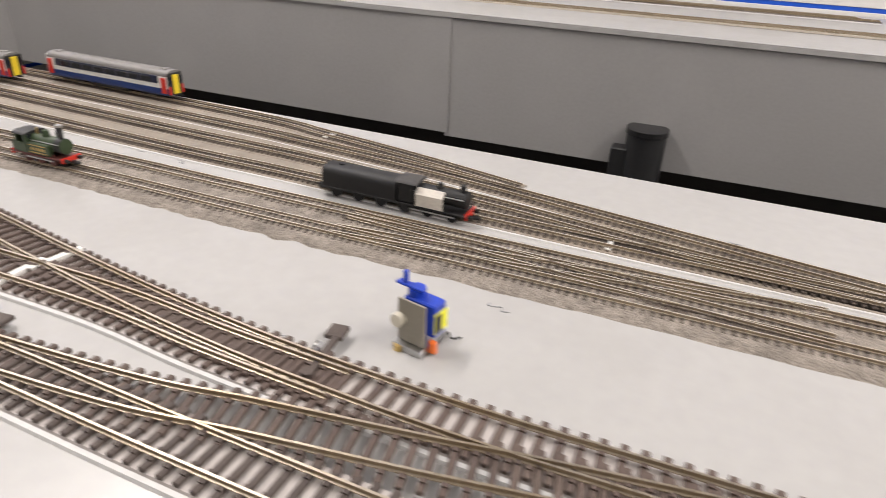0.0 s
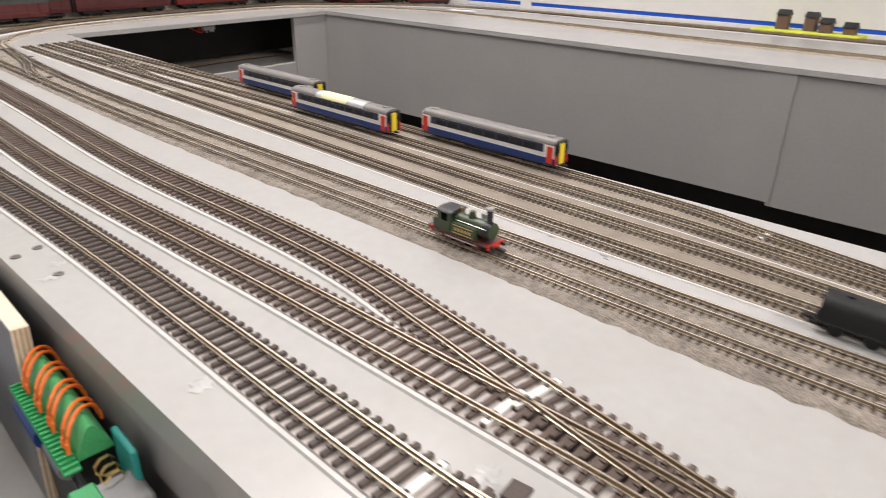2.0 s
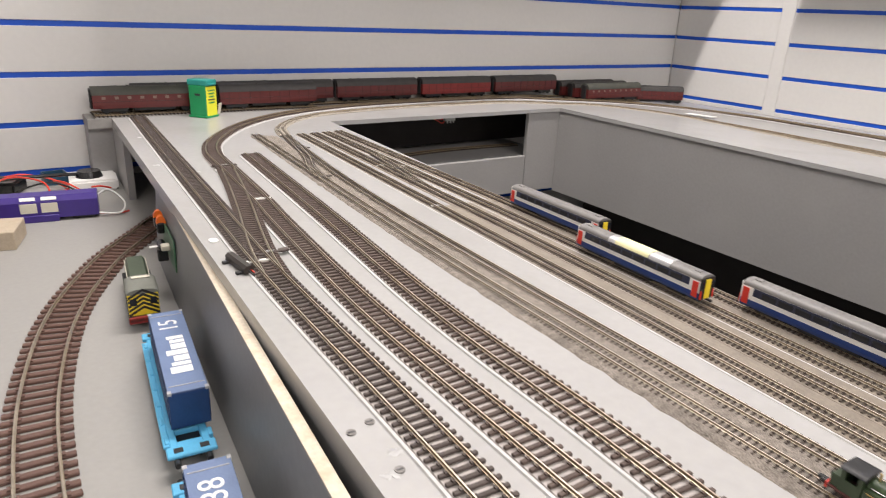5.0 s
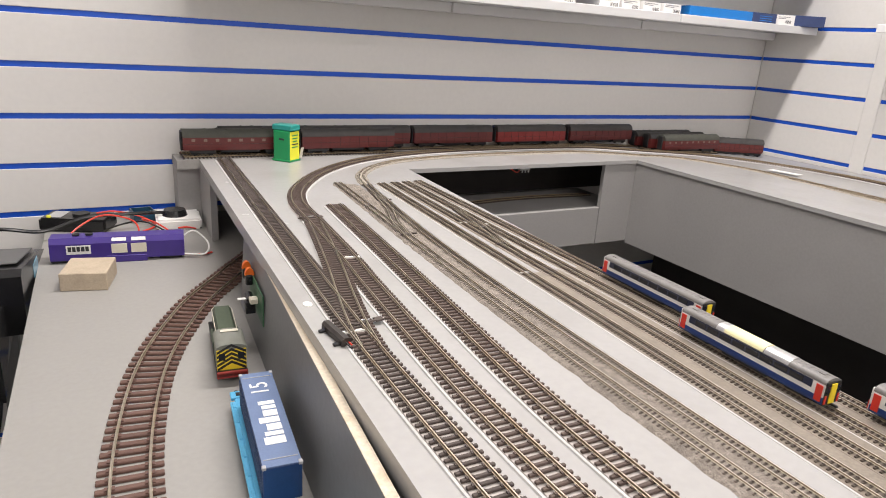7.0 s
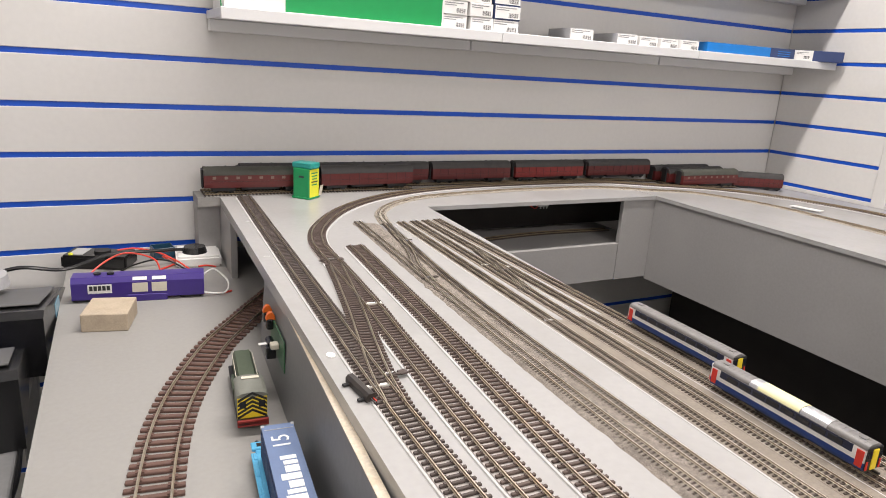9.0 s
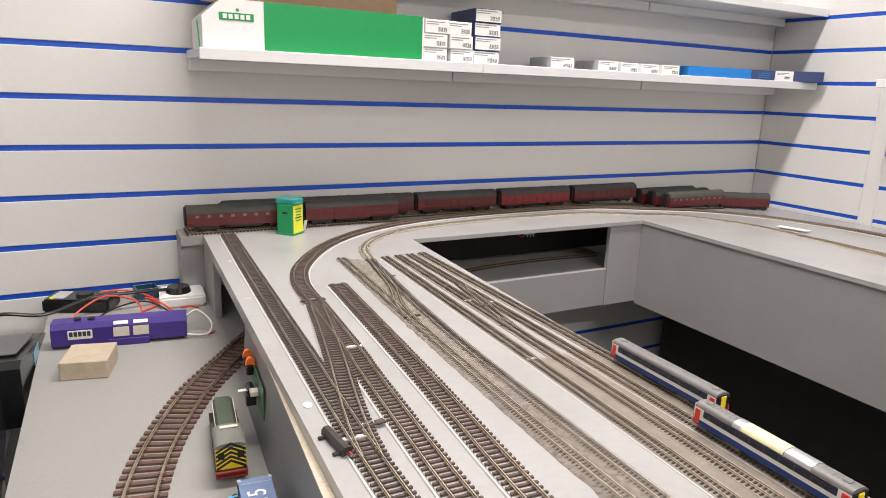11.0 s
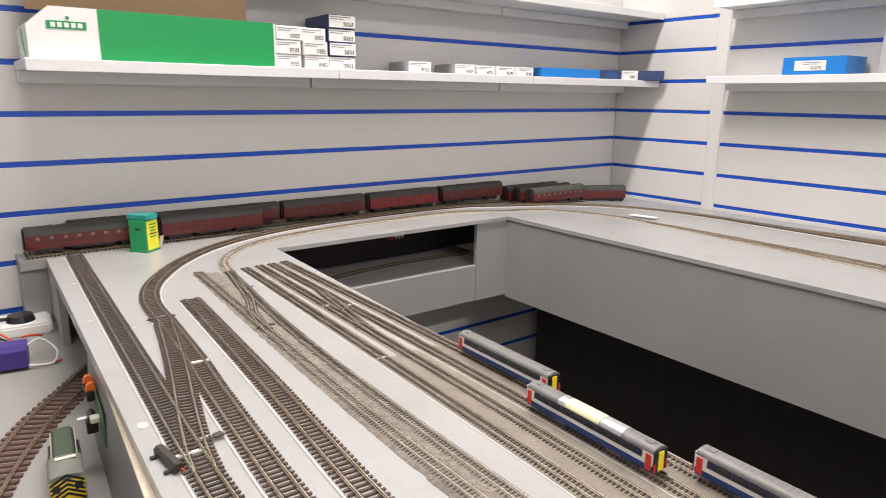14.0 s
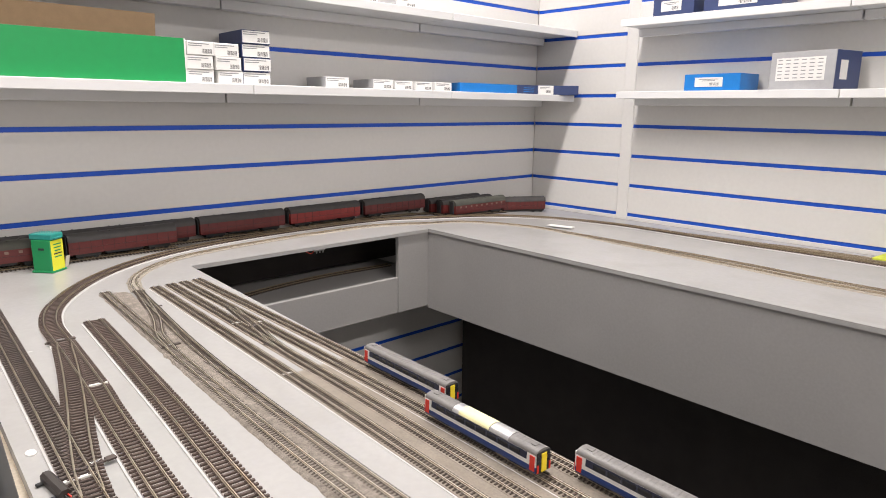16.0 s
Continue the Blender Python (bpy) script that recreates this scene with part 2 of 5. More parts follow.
def slat_wall(parent, runs, along):
    """Planks with a lip, and blue inserts in the grooves between them. runs: stretches along the wall."""
    for a, b in runs:
        L, c = b - a, (a + b) / 2
        prof_plank = [(0, -PITCH / 2 + 0.0062), (0, PITCH / 2 - 0.0062), (-0.0015, PITCH / 2 - 0.0052), (-0.016, PITCH / 2 - 0.0052), (-0.016, -PITCH / 2 + 0.0052), (-0.0015, -PITCH / 2 + 0.0052)]
        prof_blue = [(-0.002, -0.0051), (-0.002, 0.0051), (-0.014, 0.0051), (-0.014, -0.0051)]
        meshes = []
        for prof, mat, nm in ((prof_plank, SLAT, "plank"), (prof_blue, BLUE, "insert")):
            bm = bm_prism([(-u if along == "x" else -u, z) for u, z in prof], L, axis="x" if along == "x" else "y")
            me = bpy.data.meshes.new(nm)
            bm.to_mesh(me), bm.free()
            me.materials.append(mat)
            meshes.append(me)
        for k in range(-11, 18):
            z = S1 + (k - 1) * PITCH
            for me, dz, nm in ((meshes[0], PITCH / 2, "plank"), (meshes[1], 0, "insert")):
                ob = new(nm, me)
                ob.parent = parent
                ob.location = (c, BACK, z + dz) if along == "x" else (RIGHT, c, z + dz)


slat_wall(wall_back, [(XL, RIGHT - 0.001)], "x")
slat_wall(wall_right, [(-0.112, BACK - 0.001), (-2.6, -0.154), (YF, -2.64)], "y")
for y in (-0.133, -2.62):
    solid("trim", bm_box(0.022, 0.041, 2.7, (RIGHT + 0.0085, y, 1.35), 0.002), SLAT, "white upright strip between slat panels", "trim", "structure")
for x, y in ((-0.55, -0.30), (-0.6, -3.1), (-2.4, -2.1)):
    lamp = empty("ceiling_lamp", "white ceiling batten light with a long body", "lamp", pose(x, y, 2.645))
    part("housing", bm_box(1.56, 0.18, 0.012, (0, 0, 0), 0.004), WHITE, lamp)


# ---- the boards ----
def ledge(y):
    """x of the outer edge of the near board."""
    return -1.040 + 0.042 * y


WEDGE = ((-0.645, 0.0), (-0.684, -0.65), (-0.699, -1.12), (-0.712, -1.4), (-0.720, -1.62), (-0.736, -2.2), (-0.78, -3.6))


def wedge_line(d=0.0, y0=0.0):
    """The edge of the near board over the well, moved sideways by d."""
    return [(x + d, y) if y else (x + d, y0) for x, y in WEDGE]


YN = -3.6
board = solid("board_near", poly_slab([(-1.032, 0.168), (-0.645, 0.168), *wedge_line(), (ledge(YN), YN)], TOP - 0.018, TOP), BOARD, "grey painted layout baseboard carrying the sidings", "baseboard", "structure")
solid("board_back", poly_slab([(-0.645, 0.0), (0.0, 0.0), (0.0, 0.168), (-0.645, 0.168)], TOP - 0.0095, TOP - 0.0005), BOARD, "grey painted baseboard along the slat wall", "baseboard", "structure")
solid("board_wall_strip", poly_slab([(-1.075, 0.168), (0.0, 0.168), (0.0, BACK - 0.002), (-1.075, BACK - 0.002)], TOP - 0.019, TOP - 0.001), STRIP, "grey strip of board against the slat wall", "baseboard", "structure")


def far_z(x):
    """Height of the boards at x: the far board falls a little towards the wall."""
    return TOP - FALL * max(0.0, x)


def far_slab():
    """The far board, a slab that falls towards the wall."""
    bm = bmesh.new()
    plan = [(0.0, BACK - 0.002), (RIGHT - 0.004, BACK - 0.002), (RIGHT - 0.004, YN), (-0.036 - 0.03, YN), (-0.036, -1.05), (0.0, 0.0)]
    hi = [bm.verts.new((x, y, far_z(x))) for x, y in plan]
    lo = [bm.verts.new((x, y, far_z(x) - 0.009)) for x, y in plan]
    for i in range(len(plan)):
        bm.faces.new((lo[i], lo[(i + 1) % len(plan)], hi[(i + 1) % len(plan)], hi[i]))
    bm.faces.new(lo), bm.faces.new(hi)
    bmesh.ops.recalc_face_normals(bm, faces=bm.faces)
    return bm


solid("board_far", far_slab(), BOARD, "grey painted baseboard across the well", "baseboard", "structure")
# fascias round the well
solid("fascia_far", poly_slab([(0.0036, 0.0035), (-0.036, -1.155), (-0.024, -1.155), (0.0156, 0.0035)], 0.729, 0.9405), FASCIA, "grey painted fascia panel", "panel", "structure")
solid("fascia_far_second", poly_slab([(-0.0335, -1.150), (-0.060, YN), (-0.048, YN), (-0.0215, -1.150)], 0.722, 0.9395), FASCIA, "grey painted fascia panel", "panel", "structure")
solid("fascia_end_upright", bm_box(0.113, 0.012, 0.205, (-0.0430, 0.010, 0.8375), 0.0005), FASCIA, "grey painted upright of the end fascia", "panel", "structure")
solid("fascia_end_lower", bm_box(0.545, 0.012, 0.096, (-0.3725, 0.012, 0.783), 0.001), FASCIA, "grey painted lower end fascia", "panel", "structure")
solid("tunnel_floor", bm_box(0.66, 0.20, 0.012, (-0.33, 0.118, 0.824), 0.001), FASCIA, "grey hidden track shelf under the board", "shelf", "structure")
# added black sheet: the tunnel's shade as a dark surface
solid("tunnel_dark", bm_box(0.92, 0.006, 0.098, (-0.23, 0.215, 0.881)), BLACK, "added black panel for the dark in the tunnel", "panel", "structure")
solid("fascia_near_inner", poly_slab(wedge_line(-0.003, -0.012) + wedge_line(-0.015, -0.012)[::-1], 0.73, TOP - 0.019), FASCIA, "grey painted fascia below the sidings", "panel", "structure")
# added black sheet standing in for the dark below the far board
solid("drape", poly_slab([(0.34, 0.2), (0.35, 0.2), (0.35, YN), (0.34, YN)], 0.002, 0.91), BLACK, "added black sheet for the dark under the far baseboard", "drape", "structure")
# outer side of the near board
solid("side_panel", poly_slab([(ledge(0.2) + 0.002, 0.2), (ledge(0.03) + 0.002, 0.03), (ledge(0.03) + 0.014, 0.03), (ledge(0.2) + 0.014, 0.2)], LOW, TOP - 0.019), FASCIA, "grey painted side panel under the board", "panel", "structure")
solid("side_rail", poly_slab([(ledge(-0.75) + 0.003, -0.75), (ledge(YN) + 0.003, YN), (ledge(YN) + 0.02, YN), (ledge(-0.75) + 0.02, -0.75)], TOP - 0.055, TOP - 0.019), FASCIA, "dark grey edge rail under the board", "rail", "structure")
solid("side_lower", poly_slab([(ledge(-0.30) + 0.012, -0.30), (ledge(YN) + 0.012, YN), (ledge(YN) + 0.024, YN), (ledge(-0.30) + 0.024, -0.30)], 0.45, TOP - 0.056), FASCIA, "grey painted panel under the board", "panel", "structure")
solid("board_low", poly_slab([(-1.312, BACK - 0.002), (-1.334, -0.6), (-1.350, -1.55), (-1.0, -1.55), (-0.9, BACK - 0.002)], LOW - 0.018, LOW), LOWER, "grey painted low baseboard beside the layout", "baseboard", "structure")
solid("end_block", bm_box(0.045, 0.055, 0.13, (-1.052, 0.215, 0.866), 0.001), FASCIA, "grey block carrying the end of the wall strip", "block", "structure")


# ---- tracks ----
def offset(pts, d):
    out = []
    for i, p in enumerate(pts):
        t = (pts[min(i + 1, len(pts) - 1)] - pts[max(i - 1, 0)]).normalized()
        out.append(p + Vector((t.y, -t.x, 0)) * d)
    return out


def sweep(pts, prof):
    """A profile of (sideways, up) swept along a line in plan."""
    bm = bmesh.new()
    rows = []
    for i, p in enumerate(pts):
        t = (pts[min(i + 1, len(pts) - 1)] - pts[max(i - 1, 0)]).normalized()
        s = Vector((t.y, -t.x, 0))
        rows.append([bm.verts.new(p + s * u + Vector((0, 0, z))) for u, z in prof])
    k = len(prof)
    for a, b in zip(rows, rows[1:]):
        for i in range(k):
            bm.faces.new((a[i], a[(i + 1) % k], b[(i + 1) % k], b[i]))
    bm.faces.new(rows[0]), bm.faces.new(rows[-1])
    bmesh.ops.recalc_face_normals(bm, faces=bm.faces)
    return bm


def even(pts, step):
    """Points and directions at even steps along a line."""
    out, left = [], 0.0
    for a, b in zip(pts, pts[1:]):
        L = (b - a).length
        if L < 1e-9:
            continue
        s = left
        while s < L:
            out.append((a.lerp(b, s / L), (b - a).normalized()))
            s += step
        left = s - L
    return out


RAILPROF = ((-0.45, 0), (0.45, 0), (0.45, 0.16), (0.1, 0.28), (0.1, 0.68), (0.23, 0.76), (0.23, 1.0), (-0.23, 1.0), (-0.23, 0.76), (-0.1, 0.68), (-0.1, 0.28), (-0.45, 0.16))
OO = dict(gauge=0.0165, length=0.0295, width=0.0029, high=0.0022, pitch=0.0073, rail=(0.0022, 0.0025))
NN = dict(gauge=0.0090, length=0.0175, width=0.0018, high=0.0012, pitch=0.0046, rail=(0.0016, 0.0019))
OG = dict(gauge=0.0325, length=0.0565, width=0.0062, high=0.0036, pitch=0.0137, rail=(0.0032, 0.0036))


def sleeper_mesh(kind, mat, chairs=True):
    bm = bm_box(kind["width"], kind["length"], kind["high"], (0, 0, kind["high"] / 2), kind["width"] * 0.12)
    if chairs:
        for s in (-1, 1):
            for q in (-1, 1):
                bm_box(kind["width"] * 0.8, kind["rail"][0] * 0.8, kind["rail"][1] * 0.35, (0, s * kind["gauge"] / 2 + q * kind["rail"][0] * 0.95, kind["high"] + kind["rail"][1] * 0.17), 0, bm)
    me = bpy.data.meshes.new("sleeper")
    bm.to_mesh(me), bm.free()
    me.materials.append(mat)
    return me


SHARED = {}


def track(label, pts, kind, mat, z=TOP, n=8, single=True, under=None, name="railway_track", start=0.0, rails=True, white=(), white_edge=0.0):
    """A length of track through pts: underlay, sleepers and two rails. single: each sleeper an object of its own."""
    line = smooth(pts, n)
    line = [Vector((p.x, p.y, far_z(p.x) - TOP)) for p in line]
    ob = empty(name, label, "track")
    base = z
    if under:
        w0, w1, h, um = under
        part("underlay", sweep([p + Vector((0, 0, z)) for p in line], [(-w0, 0), (-w0 + 0.001, h), (w1 - 0.001, h), (w1, 0)]), um, ob)
        base = z + h
        if white_edge:
            q = 1 if white_edge > 0 else -1
            part("edging", sweep([p + Vector((0, 0, z)) for p in line], [(q * w1, 0), (q * w1, h * 0.9), (q * w1 + white_edge, h * 0.8), (q * w1 + white_edge + q * 0.0006, 0)]), EDGE, ob, "white painted edge of the underlay")
    key = (kind["pitch"], mat.name)
    if key not in SHARED:
        SHARED[key] = sleeper_mesh(kind, mat)
    spots = even(line, kind["pitch"])
    near = sorted(spots, key=lambda q: abs(q[0].y + 1.0))[:300] if single else []
    rest = [q for q in spots if q not in near]
    if single:
        for i, (p, d) in enumerate(near):
            s = new("sleeper", SHARED[key])
            s.parent = ob
            s.matrix_basis = pose(p.x, p.y, p.z + base + random.uniform(-0.0001, 0.0001), 0, 0, math.degrees(math.atan2(d.y, d.x)) + random.uniform(-0.6, 0.6))
    if rest:
        src = [(v.co.x, v.co.y, v.co.z) for v in SHARED[key].vertices]
        faces = [tuple(f.vertices) for f in SHARED[key].polygons]
        vs, fs = [], []
        for p, d in rest:
            o = len(vs)
            for x, y, zz in src:
                vs.append((p.x + d.x * x - d.y * y, p.y + d.y * x + d.x * y, p.z + base + zz))
            fs += [tuple(o + i for i in f) for f in faces]
        me = bpy.data.meshes.new("sleeper_strip")
        me.from_pydata(vs, [], fs)
        me.materials.append(mat)
        s = new("sleeper_strip", me)
        s.parent = ob
        tagged(s, kind="stuff")
    for y in white:
        p, d = min(spots, key=lambda q: abs(q[0].y - y))
        t = part("white_tie", bm_box(kind["width"] * 1.3, kind["length"] * 0.94, kind["high"], (0, 0, kind["high"] / 2 + 0.0003), 0.0003), WHITETIE, ob, "white bare tie", pose(p.x, p.y, p.z + base, 0, 0, math.degrees(math.atan2(d.y, d.x))))
    if rails:
        w, h = kind["rail"]
        for s in (-1, 1):
            r = part("rail", sweep([p + Vector((0, 0, base + kind["high"])) for p in offset(line, s * kind["gauge"] / 2)], [(u * w, v * h) for u, v in RAILPROF]), RAILN if kind is NN else RAIL, ob)
    return ob


UW = (0.0155, 0.0155, 0.0018, UNDER)
# near sidings
T1 = [(-0.987, 0.15), (-1.006, -0.2), (-1.023, -0.525), (-1.034, -0.75), (-1.038, -1.01), (-1.0435, -1.136), (-1.05, -1.26), (-1.054, -1.35), (-1.061, -1.473), (-1.082, -1.9), (-1.1, -2.4)]
T3 = [(-0.954, -0.33), (-0.966, -0.507), (-0.976, -0.61), (-0.9925, -0.842), (-0.994, -1.045), (-0.994, -1.14), (-0.9965, -1.25), (-0.999, -1.344), (-1.006, -1.407), (-1.011, -1.47)]
T4 = [(-0.896, -0.258), (-0.921, -0.6), (-0.943, -0.86), (-0.947, -1.05), (-0.953, -1.148), (-0.966, -1.22), (-0.979, -1.283), (-0.993, -1.356), (-1.003, -1.422), (-1.008, -1.472), (-1.012, -1.54), (-1.013, -1.65), (-1.02, -2.2)]
T2 = [(0.56, -1.934), (0.574, -0.91), (0.567, -0.593), (0.574, -0.297), (0.546, -0.142), (0.465, 0.001), (0.333, 0.101), (0.145, 0.144), (-0.07, 0.185), (-0.254, 0.19), (-0.45, 0.178), (-0.6, 0.145), (-0.729, 0.085), (-0.835, -0.008), (-0.914, -0.128), (-0.946, -0.225), (-0.955, -0.33)]
X1 = [(-0.957, -0.345), (-0.972, -0.43), (-0.992, -0.53), (-1.012, -0.62), (-1.026, -0.69), (-1.033, -0.74)]
X2 = [(-1.051, -1.30), (-1.047, -1.397), (-1.040, -1.45), (-1.033, -1.51), (-1.025, -1.57), (-1.018, -1.64), (-1.014, -1.72)]
track("dark sleepered siding of bullhead track", T1, OO, SLEEPERD, under=UW, white_edge=0.0019, white=(-0.706, -1.29))
track("brown sleepered middle siding track", T3, OO, SLEEPER, under=UW, white_edge=0.0019, white=(-0.505, -1.285))
track("brown sleepered siding track with an open end", T4, OO, SLEEPER, under=UW, white_edge=0.0019, white=(-1.29,))
track("curved main line track round the board end", T2, OO, SLEEPER, under=UW, n=12, white_edge=-0.0014)
track("turnout leg joining curve and siding", X1, OO, SLEEPER, z=TOP + 0.0019)
track("turnout leg joining two sidings", X2, OO, SLEEPER, z=TOP + 0.0019)
# ballasted pair of small tracks
BL = [(-0.846, -0.105), (-0.866, -0.39), (-0.879, -0.6), (-0.889, -0.8), (-0.897, -1.06), (-0.901, -1.2), (-0.907, -1.33), (-0.913, -1.57), (-0.93, -2.2)]
BR = [(-0.803, -0.13), (-0.825, -0.4), (-0.838, -0.65), (-0.843, -0.88), (-0.845, -1.08), (-0.849, -1.27), (-0.852, -1.33), (-0.857, -1.6), (-0.87, -2.2)]


def ballast_bed(label, left, right, h=0.0029, mat=BALLAST, z=TOP):
    """An uneven strip of ballast between two lines."""
    a, b = smooth(left, 40), smooth(right, 40)
    k = min(len(a), len(b))
    bm = bmesh.new()
    rows = []
    for i in range(k):
        p, q = a[i * len(a) // k], b[i * len(b) // k]
        j1, j2 = noise.noise((i * 0.35, 1, 0)) * 0.0035, noise.noise((i * 0.35, 7, 0)) * 0.0035
        d = (q - p).normalized()
        row = []
        for u, hh in ((0, 0), (0.06, 0.75), (0.2, 0.95), (0.35, 0.9), (0.5, 1.0), (0.65, 0.9), (0.8, 0.95), (0.94, 0.75), (1, 0)):
            pt = (p - d * j1).lerp(q + d * j2, u)
            row.append(bm.verts.new((pt.x, pt.y, far_z(pt.x) - TOP + z + h * hh * (1 + 0.3 * noise.noise((pt.x * 150, pt.y * 150, 3))))))
        rows.append(row)
    for r, s in zip(rows, rows[1:]):
        for i in range(len(r) - 1):
            bm.faces.new((r[i], r[i + 1], s[i + 1], s[i]))
    bmesh.ops.recalc_face_normals(bm, faces=bm.faces)
    return shade(solid("ballast", bm, mat, label, "ballast", "stuff"), 60)


ballast_bed("grey brown ballast glued along the small tracks", BL, BR)
N1 = [(-0.836, -0.105), (-0.848, -0.3), (-0.860, -0.5), (-0.873, -0.75), (-0.879, -1.0), (-0.884, -1.2), (-0.889, -1.33), (-0.896, -1.57), (-0.912, -2.2)]
N2 = [(-0.30, 0.128), (-0.45, 0.115), (-0.55, 0.1), (-0.64, 0.075), (-0.72, 0.02), (-0.77, -0.05), (-0.79, -0.13), (-0.806, -0.25), (-0.826, -0.42), (-0.840, -0.6), (-0.848, -0.8), (-0.853, -1.0), (-0.857, -1.2), (-0.862, -1.33), (-0.869, -1.57), (-0.885, -2.2)]
N3 = [(-0.797, -0.17), (-0.822, -0.3), (-0.846, -0.38), (-0.856, -0.45)]
N4 = [(-0.3, 0.128), (-0.1, 0.125), (0.036, 0.073), (0.169, 0.049), (0.256, -0.046), (0.295, -0.181), (0.269, -0.429), (0.244, -0.714), (0.219, -0.998), (0.206, -1.903)]
N5 = [(0.288, -0.233), (0.288, -0.426), (0.278, -0.712), (0.253, -0.997), (0.24, -1.906)]
track("small ballasted siding track", N1, NN, SLEEPERN, z=TOP + 0.0018)
track("small ballasted main track", N2, NN, SLEEPERN, z=TOP + 0.0018)
track("small turnout leg in ballast", N3, NN, SLEEPERN, z=TOP + 0.0019, single=False)
track("small track round the board", N4, NN, SLEEPERN, z=TOP + 0.0012, single=False)
track("small passing track on the far board", N5, NN, SLEEPERN, z=TOP + 0.0018, single=False)


for a, b in ((0, 1), (1, 0)):
    x = ((-0.890, -0.868), (-0.893, -0.869))
    track("small crossover in the ballast", [(x[0][a], -1.40), (x[0][a] * 0.7 + x[0][b] * 0.3 - 0.001, -1.48), (x[0][a] * 0.3 + x[0][b] * 0.7 - 0.002, -1.57), (x[1][b], -1.66)], NN, SLEEPERN, z=TOP + 0.0020, single=False)


def bed(label, pts, w, z, mat=PALEBALLAST, h=0.0016):
    l = smooth(pts, 8)
    return ballast_bed(label, [tuple(p)[:2] for p in offset(l, -w)][::4], [tuple(p)[:2] for p in offset(l, w)][::4], h, mat, z)


bed("pale ballast under the small loop", N2[:7], 0.011, TOP, h=0.0034)
bed("pale ballast along the far board", N4, 0.014, TOP - 0.001, h=0.0034)
bed("pale ballast under the far passing track", N5, 0.014, TOP - 0.001, h=0.0031)
# yard of small tracks
YARD = [
    [(-0.758, -0.122), (-0.790, -0.76), (-0.818, -1.2), (-0.824, -1.33), (-0.836, -1.55), (-0.85, -1.9)],
    [(-0.731, -0.121), (-0.757, -0.76), (-0.785, -1.2), (-0.793, -1.33), (-0.812, -1.48), (-0.832, -1.6), (-0.846, -1.75)],
    [(-0.707, -0.120), (-0.726, -0.76), (-0.752, -1.2), (-0.762, -1.31), (-0.778, -1.43), (-0.803, -1.56), (-0.83, -1.70)],
    [(-0.681, -0.118), (-0.696, -0.76), (-0.721, -1.2), (-0.738, -1.31), (-0.757, -1.40), (-0.778, -1.48)],
]
for i, y in enumerate(YARD):
    track("weathered small siding track in the yard", y, NN, SLEEPERN, under=(0.0118, 0.0112, 0.0012, UNDERN), white_edge=(0.0012, 0, 0.0008, 0)[i], white=[(-0.62, -1.55), (-0.4,), (-0.42,), (-1.31,)][i])
ballast_bed("brown dust between the yard sidings", [(-0.794, -0.62), (-0.803, -0.8), (-0.820, -1.1), (-0.833, -1.3), (-0.838, -1.43)], [(-0.680, -0.62), (-0.686, -0.8), (-0.708, -1.1), (-0.735, -1.3), (-0.775, -1.43)], 0.0009, DUST)
track("small crossover between yard sidings", [(-0.715, -0.33), (-0.728, -0.42), (-0.742, -0.5), (-0.75, -0.58)], NN, SLEEPERN, z=TOP + 0.0013, single=False)
# far board fan of tracks
for i in range(4):
    track("far siding track along the slat wall", [(0.571, -0.308), (0.574 + 0.012 * i, -0.582), (0.58 + 0.022 * i, -0.878), (0.58 + 0.022 * i, -1.9)], NN if i else OO, SLEEPERN, z=TOP + 0.002, single=False)
# red-brown large track on the low board
track("red brown sleepered large gauge curved track", [(-0.95, -0.03), (-0.988, -0.088), (-1.022, -0.136), (-1.054, -0.184), (-1.107, -0.263), (-1.143, -0.334), (-1.174, -0.407), (-1.197, -0.48), (-1.214, -0.56), (-1.227, -0.65), (-1.233, -0.75), (-1.233, -0.85), (-1.225, -1.0), (-1.2, -1.2), (-1.16, -1.45)], OG, SLEEPERR, z=LOW, n=8)
track("hidden track in the tunnel", [(-0.62, 0.06), (-0.45, 0.115), (-0.25, 0.14), (-0.03, 0.13)], OO, SLEEPERD, z=0.830, single=False)


# ---- paints for the models and boxes ----
def paint(name, colour, rough=0.4, **k):
    k = {**dict(var=0.08, scale=60, fine=600, bump=0.08), **k}
    return material(name, (*colour, 1), rough, **k)


BODYLINE = paint("dark_maroon_line", (0.03, 0.008, 0.008), 0.5)
MAROON = paint("maroon_paint", (0.105, 0.016, 0.015), 0.42, var=0.2)
CRIMSON = paint("crimson_paint", (0.20, 0.020, 0.018), 0.4, var=0.15)
ROOFGREY = paint("weathered_roof_grey", (0.050, 0.047, 0.046), 0.7, var=0.25)
ROOFGREEN = paint("greenish_grey_roof", (0.060, 0.061, 0.050), 0.7, var=0.25)
BLK = paint("black_plastic", (0.014, 0.014, 0.015), 0.5, var=0.3)
GLOSSBLK = paint("glossy_black_plastic", (0.012, 0.012, 0.013), 0.25)
GLASS = paint("dark_window", (0.02, 0.022, 0.028), 0.12)
CREAMDOT = paint("pale_window_strip", (0.2, 0.14, 0.11), 0.5)
NAVY = paint("navy_paint", (0.011, 0.040, 0.185), 0.35)
DARKBAND = paint("black_blue_window_band", (0.012, 0.017, 0.045), 0.3)
COACHWHITE = paint("coach_white_paint", (0.72, 0.72, 0.70), 0.35)
RED = paint("bright_red_paint", (0.62, 0.035, 0.02), 0.4)
YELLOW = paint("yellow_paint", (0.80, 0.60, 0.03), 0.45)
DMUROOF = paint("grey_coach_roof", (0.18, 0.172, 0.165), 0.5, var=0.15)
